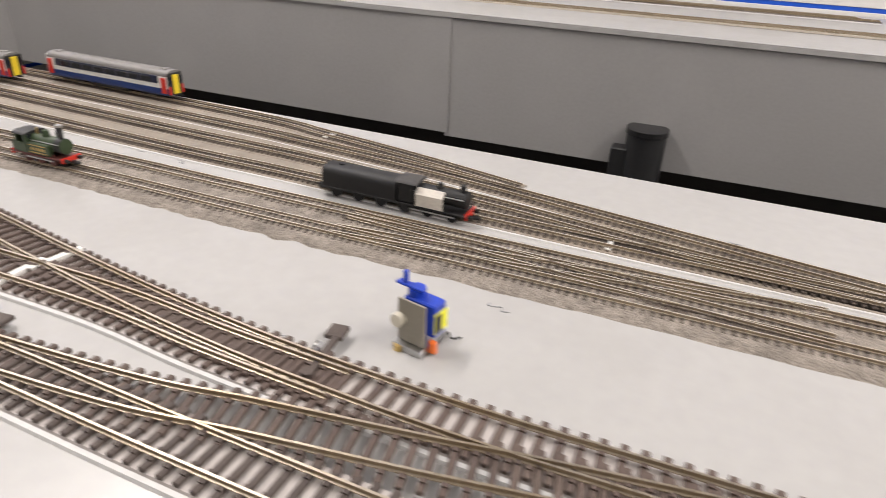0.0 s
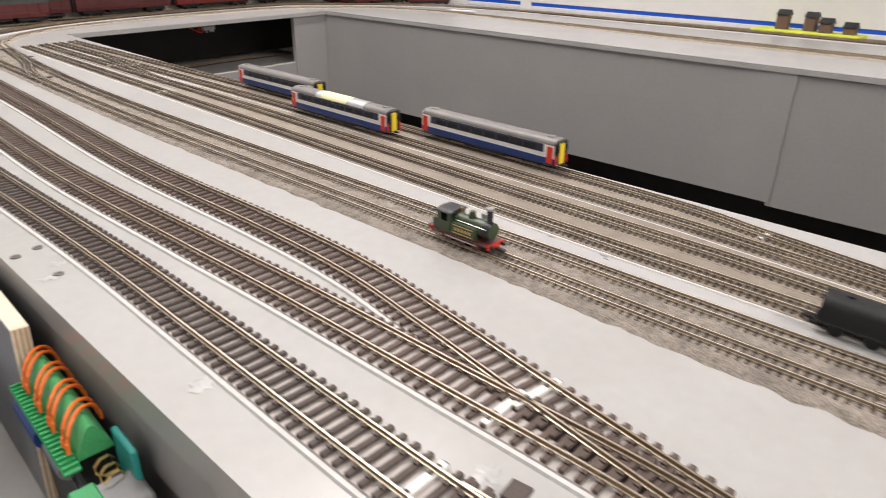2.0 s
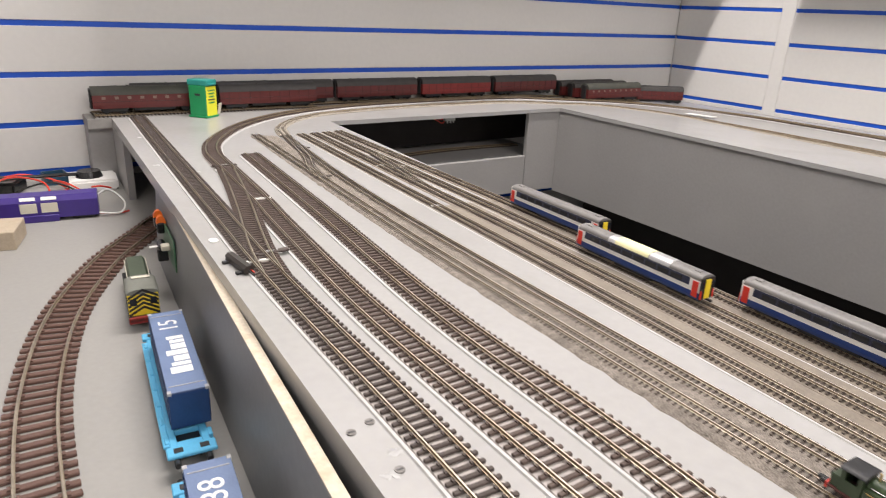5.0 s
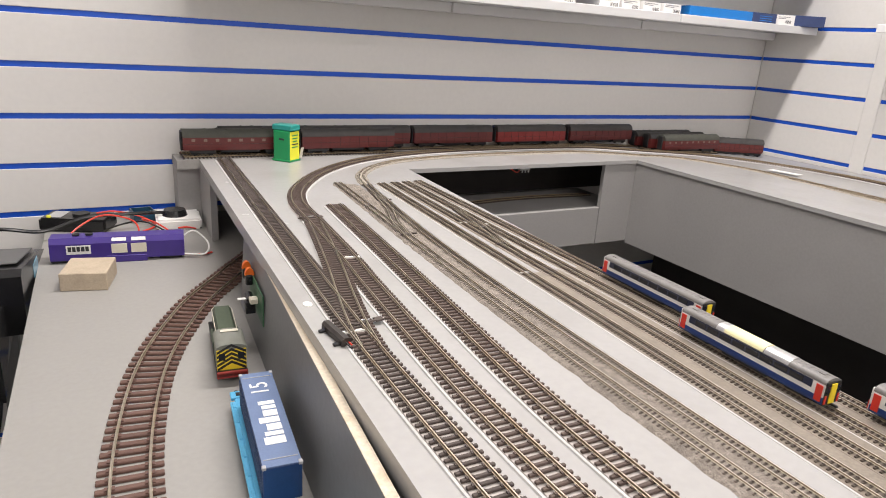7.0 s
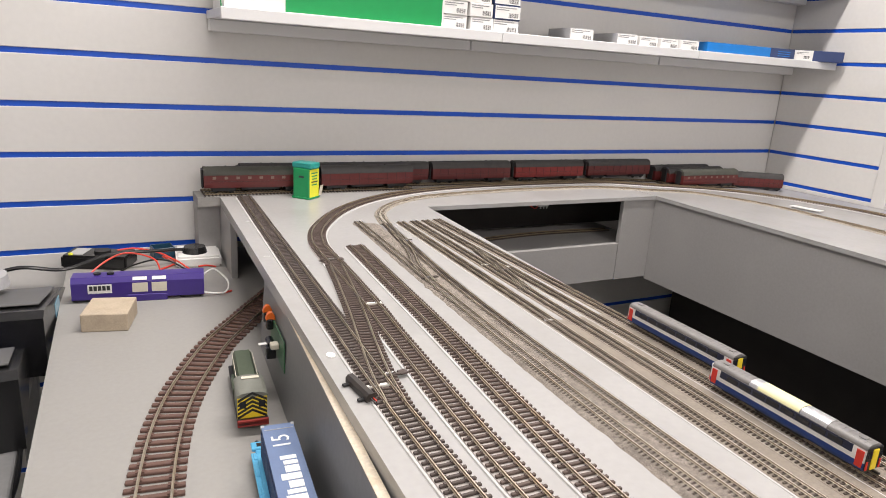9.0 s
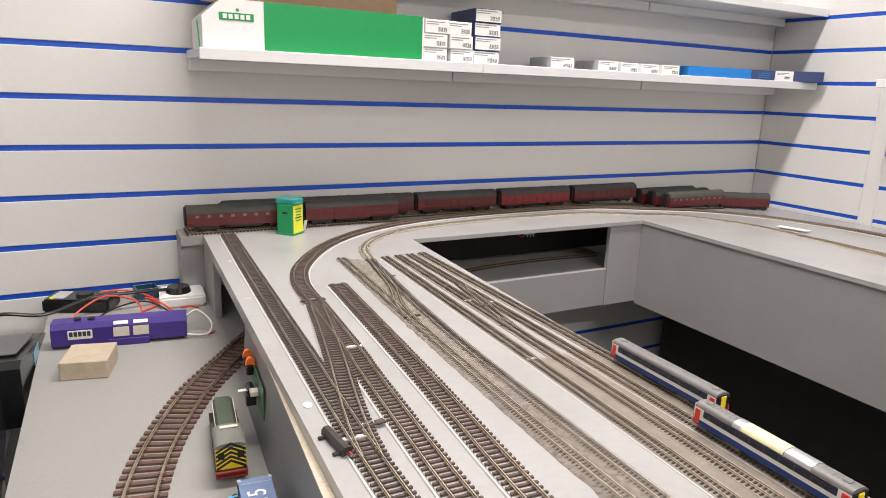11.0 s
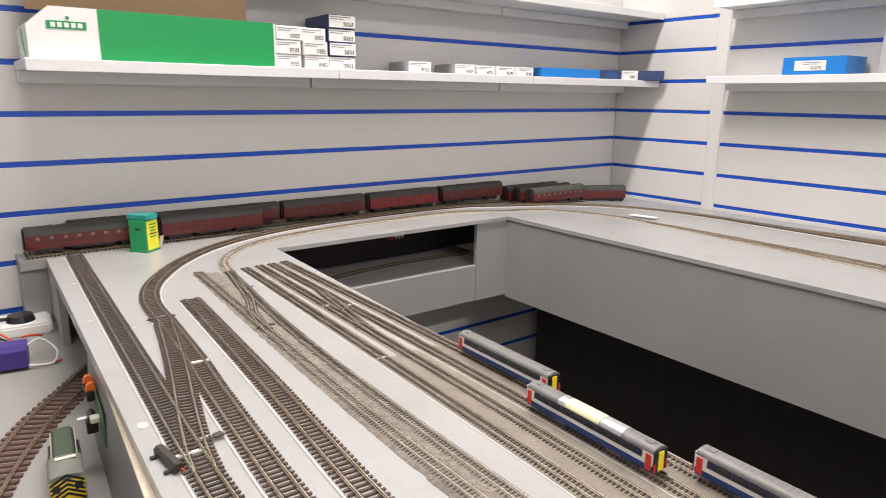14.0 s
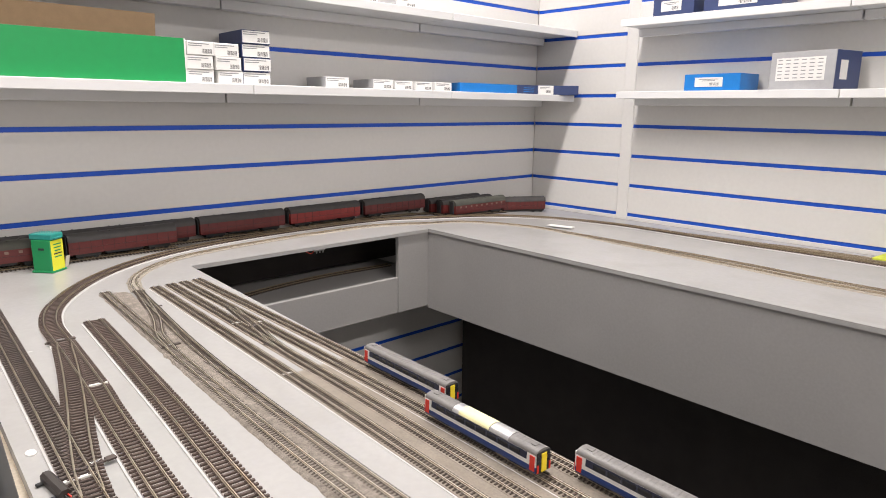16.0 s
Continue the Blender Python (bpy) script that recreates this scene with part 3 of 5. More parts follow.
PAPER = paint("cream_sticky_paper", (0.80, 0.76, 0.45), 0.6)
SILVER = material("silver_tape", (0.62, 0.62, 0.62, 1), 0.3, 0.8, var=0.15)
LOCOGREEN = paint("olive_green_paint", (0.034, 0.056, 0.024), 0.4, var=0.2)
BRASS = material("brass", (0.62, 0.45, 0.18, 1), 0.35, 1.0)
STEEL = material("grey_steel", (0.5, 0.5, 0.5, 1), 0.35, 1.0)
BLUEPLASTIC = paint("blue_servo_plastic", (0.01, 0.045, 0.42), 0.3)
ORANGE = paint("orange_plastic", (0.80, 0.16, 0.02), 0.4)
PCB = paint("green_circuit_board", (0.05, 0.14, 0.07), 0.4)
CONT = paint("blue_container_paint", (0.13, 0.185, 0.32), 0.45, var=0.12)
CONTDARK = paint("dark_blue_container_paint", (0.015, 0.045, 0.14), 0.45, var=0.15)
WAGON = paint("sky_blue_wagon_paint", (0.10, 0.42, 0.68), 0.45, var=0.1)
LETTER = paint("white_lettering", (0.80, 0.80, 0.80), 0.5)
PURPLE = paint("purple_body_plastic", (0.045, 0.022, 0.20), 0.35)
WOOD = material("pale_wood_block", (0.46, 0.38, 0.28, 1), 0.65, var=0.15, scale=40, fine=350, bump=0.3, dirt=(0.25, 0.19, 0.13, 1), dirt_amount=0.4, dirt_scale=25)
DIESELGREEN = paint("dull_green_paint", (0.06, 0.08, 0.05), 0.5, var=0.2)
CREAM = paint("cream_plastic", (0.62, 0.58, 0.48), 0.5)
BINGREEN = paint("bright_green_plastic", (0.01, 0.27, 0.09), 0.35)
TEAL = paint("teal_plastic", (0.02, 0.27, 0.24), 0.4)
BINYELLOW = paint("yellow_label", (0.80, 0.78, 0.04), 0.45)
BOXGREEN = paint("green_printed_card", (0.005, 0.27, 0.07), 0.4, var=0.06)
CARDWHITE = paint("white_card", (0.75, 0.74, 0.72), 0.55, var=0.05)
CARDTAN = paint("brown_cardboard", (0.42, 0.29, 0.17), 0.8, var=0.1)
CARDGREY = paint("silver_grey_card", (0.40, 0.40, 0.41), 0.45)
CARDNAVY = paint("navy_card", (0.035, 0.055, 0.15), 0.4)
CARDBLUE = paint("bright_blue_card", (0.01, 0.19, 0.58), 0.35)
INK = paint("dark_print", (0.03, 0.03, 0.035), 0.6)
FADEINK = paint("grey_print", (0.25, 0.25, 0.26), 0.6)
WIRERED = paint("red_wire", (0.65, 0.05, 0.03), 0.4)
WIREWHITE = paint("white_wire", (0.7, 0.7, 0.68), 0.4)
BLUELIGHT = bpy.data.materials.new("blue_indicator")
BLUELIGHT.use_nodes = True
BLUELIGHT.node_tree.nodes["Principled BSDF"].inputs["Emission Color"].default_value = (0.02, 0.06, 1, 1)
BLUELIGHT.node_tree.nodes["Principled BSDF"].inputs["Emission Strength"].default_value = 4
LCD = paint("pale_display", (0.20, 0.38, 0.50), 0.2)


def arc_roof(w, h0, h1, n=8):
    """Points of a curved roof from (-w/2, h0) over (0, h1) to (w/2, h0)."""
    return [(-w / 2 * math.cos(math.pi * i / n), h0 + (h1 - h0) * math.sin(math.pi * i / n) ** 0.8) for i in range(n + 1)]


def wheelset(parent, y, gauge, r, mat=BLK, z=0.0):
    for s in (-1, 1):
        part("wheel", bm_cyl(r, 0.0018, (s * gauge / 2, y, z + r), "x", 14), mat, parent)


# ---- maroon coaches by the slat wall ----
def maroon_coach(m, L=0.25, body=MAROON, roof=ROOFGREY, windows=False, label="dusty maroon model railway coach with a grey roof"):
    c = empty("model_coach", label, "model coach", m @ Matrix.Diagonal((1.06, 1, 1.07, 1)), "maroon coaches along the slat wall")
    w = 0.034
    part("body", bm_prism([(-w / 2 + 0.001, 0.011), (-w / 2, 0.018), (-w / 2 + 0.0006, 0.035), (w / 2 - 0.0006, 0.035), (w / 2, 0.018), (w / 2 - 0.001, 0.011)], L), body, c)
    shade(part("roof", bm_prism(arc_roof(w, 0.035, 0.0500), L + 0.001), roof, c))
    for s in (-1, 1):
        bm = bm_box(w * 0.5, 0.004, 0.036, (0, s * (L / 2 + 0.002), 0.028), 0.001)
        part("gangway", bm, BLK, c, "black corridor connection")
        part("bogie", bm_box(w * 0.7, 0.048, 0.007, (0, s * L * 0.33, 0.0075), 0.001), BLK, c)
        for q in (-1, 1):
            wheelset(c, s * L * 0.33 + q * 0.015, 0.0165, 0.0065)
        for k in range(3):
            part("vent", bm_box(0.004, 0.003, 0.0016, ((k - 1) * 0.006, s * L * (0.12 + 0.09 * k), 0.0503 - abs(k - 1) * 0.001), 0.0004), roof, c)
    part("underframe", bm_box(w * 0.6, L * 0.35, 0.006, (0, 0, 0.008), 0.001), BLK, c)
    for s in (-1, 1):
        for k in range(9):
            y = (k - 4) * L * 0.103
            if windows:
                part("window", bm_box(0.0004, L * 0.03, 0.005, (s * (w / 2 + 0.0001), y, 0.030)), CREAMDOT, c)
            else:
                part("door_line", bm_box(0.0006, 0.0006, 0.022, (s * w / 2, y, 0.025)), BODYLINE, c)
        part("waist_line", bm_box(0.0006, L * 0.98, 0.0006, (s * w / 2, 0, 0.023)), BODYLINE, c)
    return c


W = TOP + 0.0059
for y, x0, x1 in ((0.2225, -1.06, 0.47), (0.1835, -1.06, -0.60), (0.1855, 0.20, 0.47), (0.1475, 0.22, 0.47)):
    track("dark storage track under the maroon coaches", [(x0 + (x1 - x0) * k / 6, y) for k in range(7)], OO, SLEEPERD, z=TOP - 0.0005, single=False, under=(0.0145, 0.0145, 0.0018, STRIP))
maroon_coach(pose(-0.948, 0.186, W, 0, 0, 88), 0.225, MAROON, ROOFGREEN, True, "maroon model coach with pale windows and grey green roof")
maroon_coach(pose(-0.865, 0.2245, W, 0, 0, 90), 0.235)
maroon_coach(pose(-0.712, 0.1835, W, 0, 0, 91), 0.218)
maroon_coach(pose(-0.656, 0.2235, W, 0, 0, 90), 0.225)
maroon_coach(pose(-0.421, 0.2225, W, 0, 0, 90), 0.222)
maroon_coach(pose(-0.183, 0.2225, W, 0, 0, 90), 0.220, CRIMSON, label="crimson model coach with a dark grey roof")
maroon_coach(pose(0.058, 0.2225, W, 0, 0, 90), 0.226)
maroon_coach(pose(0.308, 0.2235, far_z(0.40) + 0.0059, 0, 0, 90), 0.222)
maroon_coach(pose(0.325, 0.1855, far_z(0.42) + 0.0059, 0, 0, 90), 0.222)
maroon_coach(pose(0.345, 0.1475, far_z(0.44) + 0.0059, 0, 0, 89), 0.222, MAROON, ROOFGREEN, True, "maroon model coach with pale windows and grey green roof")
maroon_coach(pose(0.562, 0.143, far_z(0.612), 0, 0, 62), 0.15)

# green and yellow motor pack by the coaches
mp = empty("point_motor_pack", "green and yellow boxed motor with a teal plug on top", "motor", pose(-0.864, 0.134, TOP, 0, 0, -50))
part("case", bm_box(0.040, 0.036, 0.062, (0, 0, 0.033), 0.002), BINGREEN, mp)
part("label", bm_box(0.0010, 0.033, 0.058, (0.0203, 0, 0.033), 0.0003), BINYELLOW, mp, "bright yellow printed label")
for k in range(5):
    part("print_bar", bm_box(0.0008, 0.022 - 0.003 * (k % 3), 0.0022, (0.0209, 0, 0.054 - 0.006 * k)), BINGREEN if k != 3 else INK, mp)
part("slot", bm_box(0.012, 0.0012, 0.004, (0.001, -0.0182, 0.046)), INK, mp)
part("foot", bm_box(0.044, 0.040, 0.004, (0, 0, 0.002), 0.001), BINGREEN, mp)
part("plug", bm_box(0.046, 0.034, 0.011, (0, 0, 0.0695), 0.0015), TEAL, mp)
part("plug_step", bm_box(0.050, 0.020, 0.004, (0, 0, 0.066), 0.001), TEAL, mp)
for k in range(7):
    part("pin", bm_cyl(0.0006, 0.006, (-0.015 + 0.005 * k, 0, 0.0780), n=6), STEEL, mp)
part("tag", bm_box(0.001, 0.010, 0.022, (0.023, 0.021, 0.016), 0, None, (0, 12, 0)), CREAM, mp, "cream paper tag")


# ---- blue and white railcars ----
def railcar(m, taped=False):
    c = empty("railcar", "navy and white model railcar with " + ("cream paper taped on its roof" if taped else "red ends"), "model train", m, "railcars in the yard")
    w, L = 0.0185, 0.152
    part("lower_side", bm_prism([(-w / 2 + 0.0008, 0.0035), (-w / 2, 0.006), (-w / 2, 0.0098), (w / 2, 0.0098), (w / 2, 0.006), (w / 2 - 0.0008, 0.0035)], L), NAVY, c)
    part("white_band", bm_prism([(-w / 2, 0.0098), (-w / 2, 0.0132), (w / 2, 0.0132), (w / 2, 0.0098)], L), COACHWHITE, c)
    part("upper_side", bm_prism([(-w / 2, 0.0132), (-w / 2 + 0.0006, 0.0205), (w / 2 - 0.0006, 0.0205), (w / 2, 0.0132)], L), COACHWHITE, c)
    part("window_band", bm_prism([(-w / 2 - 0.0002, 0.0138), (-w / 2 + 0.0004, 0.0204), (w / 2 - 0.0004, 0.0204), (w / 2 + 0.0002, 0.0138)], L * 0.86), DARKBAND, c, "dark blue window band")
    part("cantrail", bm_prism([(-w / 2 + 0.0006, 0.0205), (-w / 2 + 0.0009, 0.0218), (w / 2 - 0.0009, 0.0218), (w / 2 - 0.0006, 0.0205)], L), DMUROOF, c)
    shade(part("roof", bm_prism(arc_roof(w - 0.0016, 0.0218, 0.0255), L), DMUROOF, c))
    for k in range(30):
        part("roof_rib", bm_prism([(u * 0.97, z + 0.00022) for u, z in arc_roof(w - 0.0018, 0.0218, 0.0255)], 0.0007, at=(0, (k - 14.5) * L / 31, 0)), DMUROOF, c)
    for s in (-1, 1):
        for k in range(8):
            part("window", bm_box(0.0008, L * 0.083, 0.0046, (s * (w / 2 - 0.0001), (k - 3.5) * L * 0.096, 0.0168), 0.0002), GLASS, c)
        for q in (-1, 1):
            part("door", bm_box(0.0008, L * 0.038, 0.0140, (s * (w / 2 + 0.0001), q * L * 0.473, 0.0124), 0.0002), RED, c, "red corner panel")
    for q in (-1, 1):
        end = part("end", bm_box(w - 0.0012, 0.0012, 0.0195, (0, q * (L / 2 + 0.0006), 0.0135), 0.0004), BLK if q < 0 else COACHWHITE, c)
        part("end_door", bm_box(0.0065, 0.0022, 0.0175, (0, q * (L / 2 + 0.001), 0.0130), 0.0004), YELLOW if q < 0 else BLK, c, "yellow corridor door" if q < 0 else "")
        for s in (-1, 1):
            part("end_window", bm_box(0.0042, 0.0006, 0.006, (s * 0.0060, q * (L / 2 + 0.0014), 0.0170)), GLASS, c)
            part("end_corner", bm_box(0.0018, 0.0010, 0.0075, (s * 0.0076, q * (L / 2 + 0.0012), 0.0082)), RED, c)
        part("roof_pod", bm_box(0.006, 0.006, 0.0012, (0, q * L * 0.44, 0.0256), 0.0004), DMUROOF, c)
        part("bogie", bm_box(w * 0.75, 0.022, 0.004, (0, q * L * 0.34, 0.0030), 0.0006), BLK, c)
        for k in (-1, 1):
            wheelset(c, q * L * 0.34 + k * 0.0075, 0.009, 0.003)
        part("coupling", bm_box(0.002, 0.007, 0.0016, (0, q * (L / 2 + 0.004), 0.004)), BLK, c)
    part("equipment_box", bm_box(w * 0.8, L * 0.32, 0.0035, (0, 0, 0.0022), 0.0006), BLK, c)
    if taped:
        prof = [(u * 1.03, z + 0.0006) for u, z in arc_roof(w - 0.0016, 0.0205, 0.0257)]
        shade(part("paper", bm_prism(prof, 0.042, at=(0, 0.004, 0)), PAPER, c, "cream paper note"))
        for y, l in ((0.029, 0.010), (-0.030, 0.024)):
            shade(part("tape", bm_prism([(u, z - 0.0001) for u, z in prof], l, at=(0, y, 0)), SILVER, c, "clear shiny tape"))
    return c


NTOP = TOP + 0.0012 + 0.0012 + 0.0019
railcar(pose(-0.6955, -0.738, NTOP, 0, 0, -2.4))
railcar(pose(-0.7335, -0.892, NTOP, 0, 0, -3.0), True)
railcar(pose(-0.7125, -1.064, NTOP, 0, 0, -3.2))

# ---- small green tank engine and black engine ----
tank = empty("tank_engine", "small olive green tank engine with black chimney and red buffer beam", "model engine", pose(-0.8835, -1.174, TOP + 0.0046, 0, 0, -2) @ Matrix.Diagonal((0.93, 0.93, 0.97, 1)))
FRAME = paint("red_brown_frame", (0.085, 0.022, 0.018), 0.5, var=0.3)
part("running_plate", bm_box(0.0165, 0.049, 0.0012, (0, 0, 0.0062), 0.0003), FRAME, tank)
part("frame", bm_box(0.0070, 0.044, 0.0040, (0, 0, 0.0040), 0.0003), FRAME, tank)
part("side_tank", bm_box(0.0040, 0.021, 0.0080, (-0.0058, -0.003, 0.0110), 0.0005), LOCOGREEN, tank)
part("side_tank", bm_box(0.0040, 0.021, 0.0080, (0.0058, -0.003, 0.0110), 0.0005), LOCOGREEN, tank)
for s in (-1, 1):
    part("lining", bm_box(0.0003, 0.017, 0.0006, (s * 0.0079, -0.003, 0.0136)), BRASS, tank)
    part("lining", bm_box(0.0003, 0.017, 0.0006, (s * 0.0079, -0.003, 0.0084)), BRASS, tank)
    for k in range(5):
        part("letter_bar", bm_box(0.0003, 0.0016, 0.0020, (s * 0.0079, -0.003 + (k - 2) * 0.003, 0.0110)), BRASS, tank)
    for k in range(3):
        part("wheel", bm_cyl(0.0042, 0.0016, (s * 0.0050, -0.013 + 0.0125 * k, 0.0042), "x", 16), FRAME, tank)
    part("coupling_rod", bm_box(0.0006, 0.027, 0.0010, (s * 0.0062, -0.0005, 0.0036)), STEEL, tank)
    part("spectacle", bm_cyl(0.0017, 0.0016, (s * 0.0042, 0.0085, 0.0178), "y", 12), GLASS, tank)
    part("cab_pillar", bm_box(0.0010, 0.0022, 0.0065, (s * 0.0075, 0.0092, 0.0168)), LOCOGREEN, tank)
    part("cab_pillar", bm_box(0.0010, 0.0022, 0.0065, (s * 0.0075, 0.0178, 0.0168)), LOCOGREEN, tank)
    part("handrail", bm_cyl(0.0003, 0.026, (s * 0.0052, -0.008, 0.0160), "y", 6), STEEL, tank)
    for q in (-1, 1):
        part("buffer", bm_cyl(0.0013, 0.004, (s * 0.0055, q * 0.0268, 0.0058), "y", 10), BLK, tank)
shade(part("boiler", bm_cyl(0.0054, 0.030, (0, -0.008, 0.0140), "y", 20), LOCOGREEN, tank))
shade(part("smokebox", bm_cyl(0.0056, 0.006, (0, -0.0195, 0.0140), "y", 20), BLK, tank))
shade(part("chimney", bm_cyl(0.0019, 0.0095, (0, -0.0195, 0.0232), n=14, r2=0.0022), BLK, tank))
part("chimney_cap", bm_cyl(0.0027, 0.0012, (0, -0.0195, 0.0283), n=14), STEEL, tank, "pale chimney cap")
shade(part("dome", bm_cyl(0.0028, 0.005, (0, -0.005, 0.0208), n=14, r2=0.0020), LOCOGREEN, tank))
part("whistle", bm_cyl(0.0007, 0.005, (0, 0.004, 0.0210), n=8), BRASS, tank)
part("pump", bm_box(0.0016, 0.004, 0.004, (0.0035, -0.012, 0.0205), 0.0005), STEEL, tank)
cab = bm_box(0.0158, 0.0012, 0.0130, (0, 0.0085, 0.0135))
part("cab_front", cab, LOCOGREEN, tank)
part("cab_back", bm_box(0.0158, 0.0012, 0.0130, (0, 0.0185, 0.0135)), LOCOGREEN, tank)
for s in (-1, 1):
    part("cab_side", bm_box(0.0010, 0.011, 0.0070, (s * 0.0075, 0.0135, 0.0105)), LOCOGREEN, tank)
shade(part("cab_roof", bm_prism(arc_roof(0.0175, 0.0198, 0.0216), 0.0135, at=(0, 0.0135, 0)), BLK, tank))
part("bunker", bm_box(0.0145, 0.005, 0.0070, (0, 0.0215, 0.0105), 0.0004), LOCOGREEN, tank)
for q in (-1, 1):
    part("buffer_beam", bm_box(0.0160, 0.0010, 0.0034, (0, q * 0.0250, 0.0058)), RED, tank, "red buffer beam")
    part("coupling", bm_box(0.003, 0.008, 0.0016, (0, q * 0.029, 0.0040), 0.0004), BLK, tank)

SHEET = paint("bare_cream_sheet", (0.60, 0.56, 0.50), 0.6, var=0.2)
SOOT = paint("soot_black_paint", (0.006, 0.006, 0.007), 0.62, var=0.3)
be = empty("tender_engine", "dull black model tender engine standing on the ballasted track", "model engine", pose(-0.8375, -1.415, TOP, 0, 0, -3) @ Matrix.Diagonal((0.95, 0.86, 0.88, 1.0)))
part("running_plate", bm_box(0.0175, 0.118, 0.0016, (0, 0, 0.0075), 0.0003), SOOT, be)
shade(part("tender", bm_prism([(-0.0085, 0.008), (-0.0088, 0.0180), (-0.0080, 0.0208), (-0.0062, 0.0226), (-0.0032, 0.0236), (0.0032, 0.0236), (0.0062, 0.0226), (0.0080, 0.0208), (0.0088, 0.0180), (0.0085, 0.008)], 0.062, at=(0, 0.026, 0)), SOOT, be), 30)
part("cab", bm_box(0.0165, 0.013, 0.0150, (0, -0.0125, 0.0160), 0.001), SOOT, be)
shade(part("cab_roof", bm_prism(arc_roof(0.0175, 0.0228, 0.0252), 0.017, at=(0, -0.013, 0)), ROOFGREY, be))
shade(part("boiler", bm_cyl(0.0058, 0.034, (0, -0.036, 0.0160), "y", 18), SOOT, be))
part("side_sheet", bm_prism([(-0.0092, 0.0085), (-0.0092, 0.0172), (-0.0052, 0.0212), (-0.0048, 0.0208), (-0.0086, 0.0170), (-0.0086, 0.0085)], 0.021, at=(0, -0.0315, 0)), SHEET, be, "pale unpainted side sheet")
part("smokebox", bm_cyl(0.0061, 0.009, (0, -0.0535, 0.0160), "y", 18), SOOT, be)
part("chimney", bm_cyl(0.0022, 0.005, (0, -0.0535, 0.0240), n=14), SOOT, be)
part("dome", bm_cyl(0.0026, 0.004, (0, -0.036, 0.0230), n=14, r2=0.0018), SOOT, be)
part("hatch", bm_cyl(0.002, 0.0015, (0, 0.045, 0.0240), n=12), SOOT, be)
for s in (-1, 1):
    for k in range(6):
        part("wheel", bm_cyl(0.0046, 0.0016, (s * 0.0050, -0.048 + 0.019 * k, 0.0046), "x", 16), SOOT, be)
    part("coupling_rod", bm_box(0.0006, 0.040, 0.0010, (s * 0.0062, -0.03, 0.0040)), STEEL, be)
for q in (-1, 1):
    part("buffer_beam", bm_box(0.0165, 0.001, 0.0040, (0, q * 0.0595, 0.0070)), RED if q < 0 else SOOT, be, "red buffer beam" if q < 0 else "")
    part("coupling", bm_box(0.003, 0.008, 0.002, (0, q * 0.063, 0.0045), 0.0004), SOOT, be)
for s in (-1, 1):
    part("handrail", bm_cyl(0.0004, 0.044, (s * 0.0060, -0.034, 0.0180), "y", 8), STEEL, be)
    part("buffer", bm_cyl(0.0013, 0.004, (s * 0.0055, -0.0615, 0.0068), "y", 10), SOOT, be)
    part("step", bm_box(0.0014, 0.006, 0.0060, (s * 0.0080, -0.0125, 0.0050)), SOOT, be)
for k in range(3):
    part("boiler_band", bm_cyl(0.00605, 0.0007, (0, -0.026 - 0.011 * k, 0.0160), "y", 18), SOOT, be)

# ---- servo on a bracket ----
sv = empty("servo_motor", "blue servo motor on a grey bracket with an orange plug", "servo", pose(-0.967, -1.486, TOP, 0, 0, -14) @ Matrix.Diagonal((0.72, 0.72, 0.70, 1)))
part("bracket_base", bm_box(0.030, 0.022, 0.0045, (0.002, 0, 0.0022), 0.0006), STEEL, sv)
part("bracket_plate", bm_box(0.0016, 0.020, 0.030, (-0.0075, 0, 0.0195), 0.0004), paint("bracket_grey", (0.24, 0.22, 0.18), 0.55), sv)
part("case", bm_box(0.012, 0.023, 0.023, (0.004, -0.001, 0.021), 0.001), BLUEPLASTIC, sv)
part("gearbox", bm_cyl(0.0055, 0.005, (0.004, 0.005, 0.035), n=18), BLUEPLASTIC, sv)
part("horn", bm_box(0.005, 0.020, 0.0018, (0.002, 0.008, 0.0385), 0.0005), BLUEPLASTIC, sv)
part("horn", bm_box(0.0035, 0.003, 0.010, (0.002, 0.012, 0.043), 0.0008), BLUEPLASTIC, sv)
part("label", bm_box(0.013, 0.0006, 0.014, (0.0042, -0.0128, 0.020)), BINYELLOW, sv, "black and yellow printed label")
part("label_print", bm_box(0.006, 0.0006, 0.012, (0.0012, -0.0132, 0.020)), INK, sv)
part("screw", bm_cyl(0.003, 0.004, (-0.0125, 0.006, 0.002), n=14), BRASS, sv)
part("plug", bm_box(0.004, 0.005, 0.009, (-0.004, -0.0135, 0.0055), 0.001), ORANGE, sv, "orange plug")
part("spacer", bm_cyl(0.0045, 0.005, (-0.010, 0.008, 0.020), "x", 14), CREAM, sv, "white spacer")
part("wire", bm_tube(smooth([(-0.004, -0.015, 0.008), (0.004, -0.018, 0.014), (0.012, -0.016, 0.004), (0.020, -0.018, 0.001)]), 0.0006, 6), BLK, sv)

# bogie block by the turnout
bg = empty("point_motor", "dark brown point motor with red and black wires on the board", "motor", pose(-1.052, -0.703, TOP, 0, 0, 6) @ Matrix.Diagonal((0.8, 0.85, 0.85, 1)))
shade(part("body", bm_prism([(-0.006, 0.001), (-0.006, 0.007), (-0.003, 0.010), (0.003, 0.010), (0.006, 0.007), (0.006, 0.001)], 0.050), paint("dark_brown_plastic", (0.035, 0.028, 0.024), 0.5), bg), 30)
for y in (-0.018, 0.018):
    part("lug", bm_box(0.026, 0.005, 0.003, (0, y, 0.0018), 0.0008), BLK, bg)
part("wire", bm_tube([(0.002, -0.024, 0.005), (0.004, -0.032, 0.003), (0.006, -0.035, 0.001)], 0.0009, 6), WIRERED, bg, "red wire")
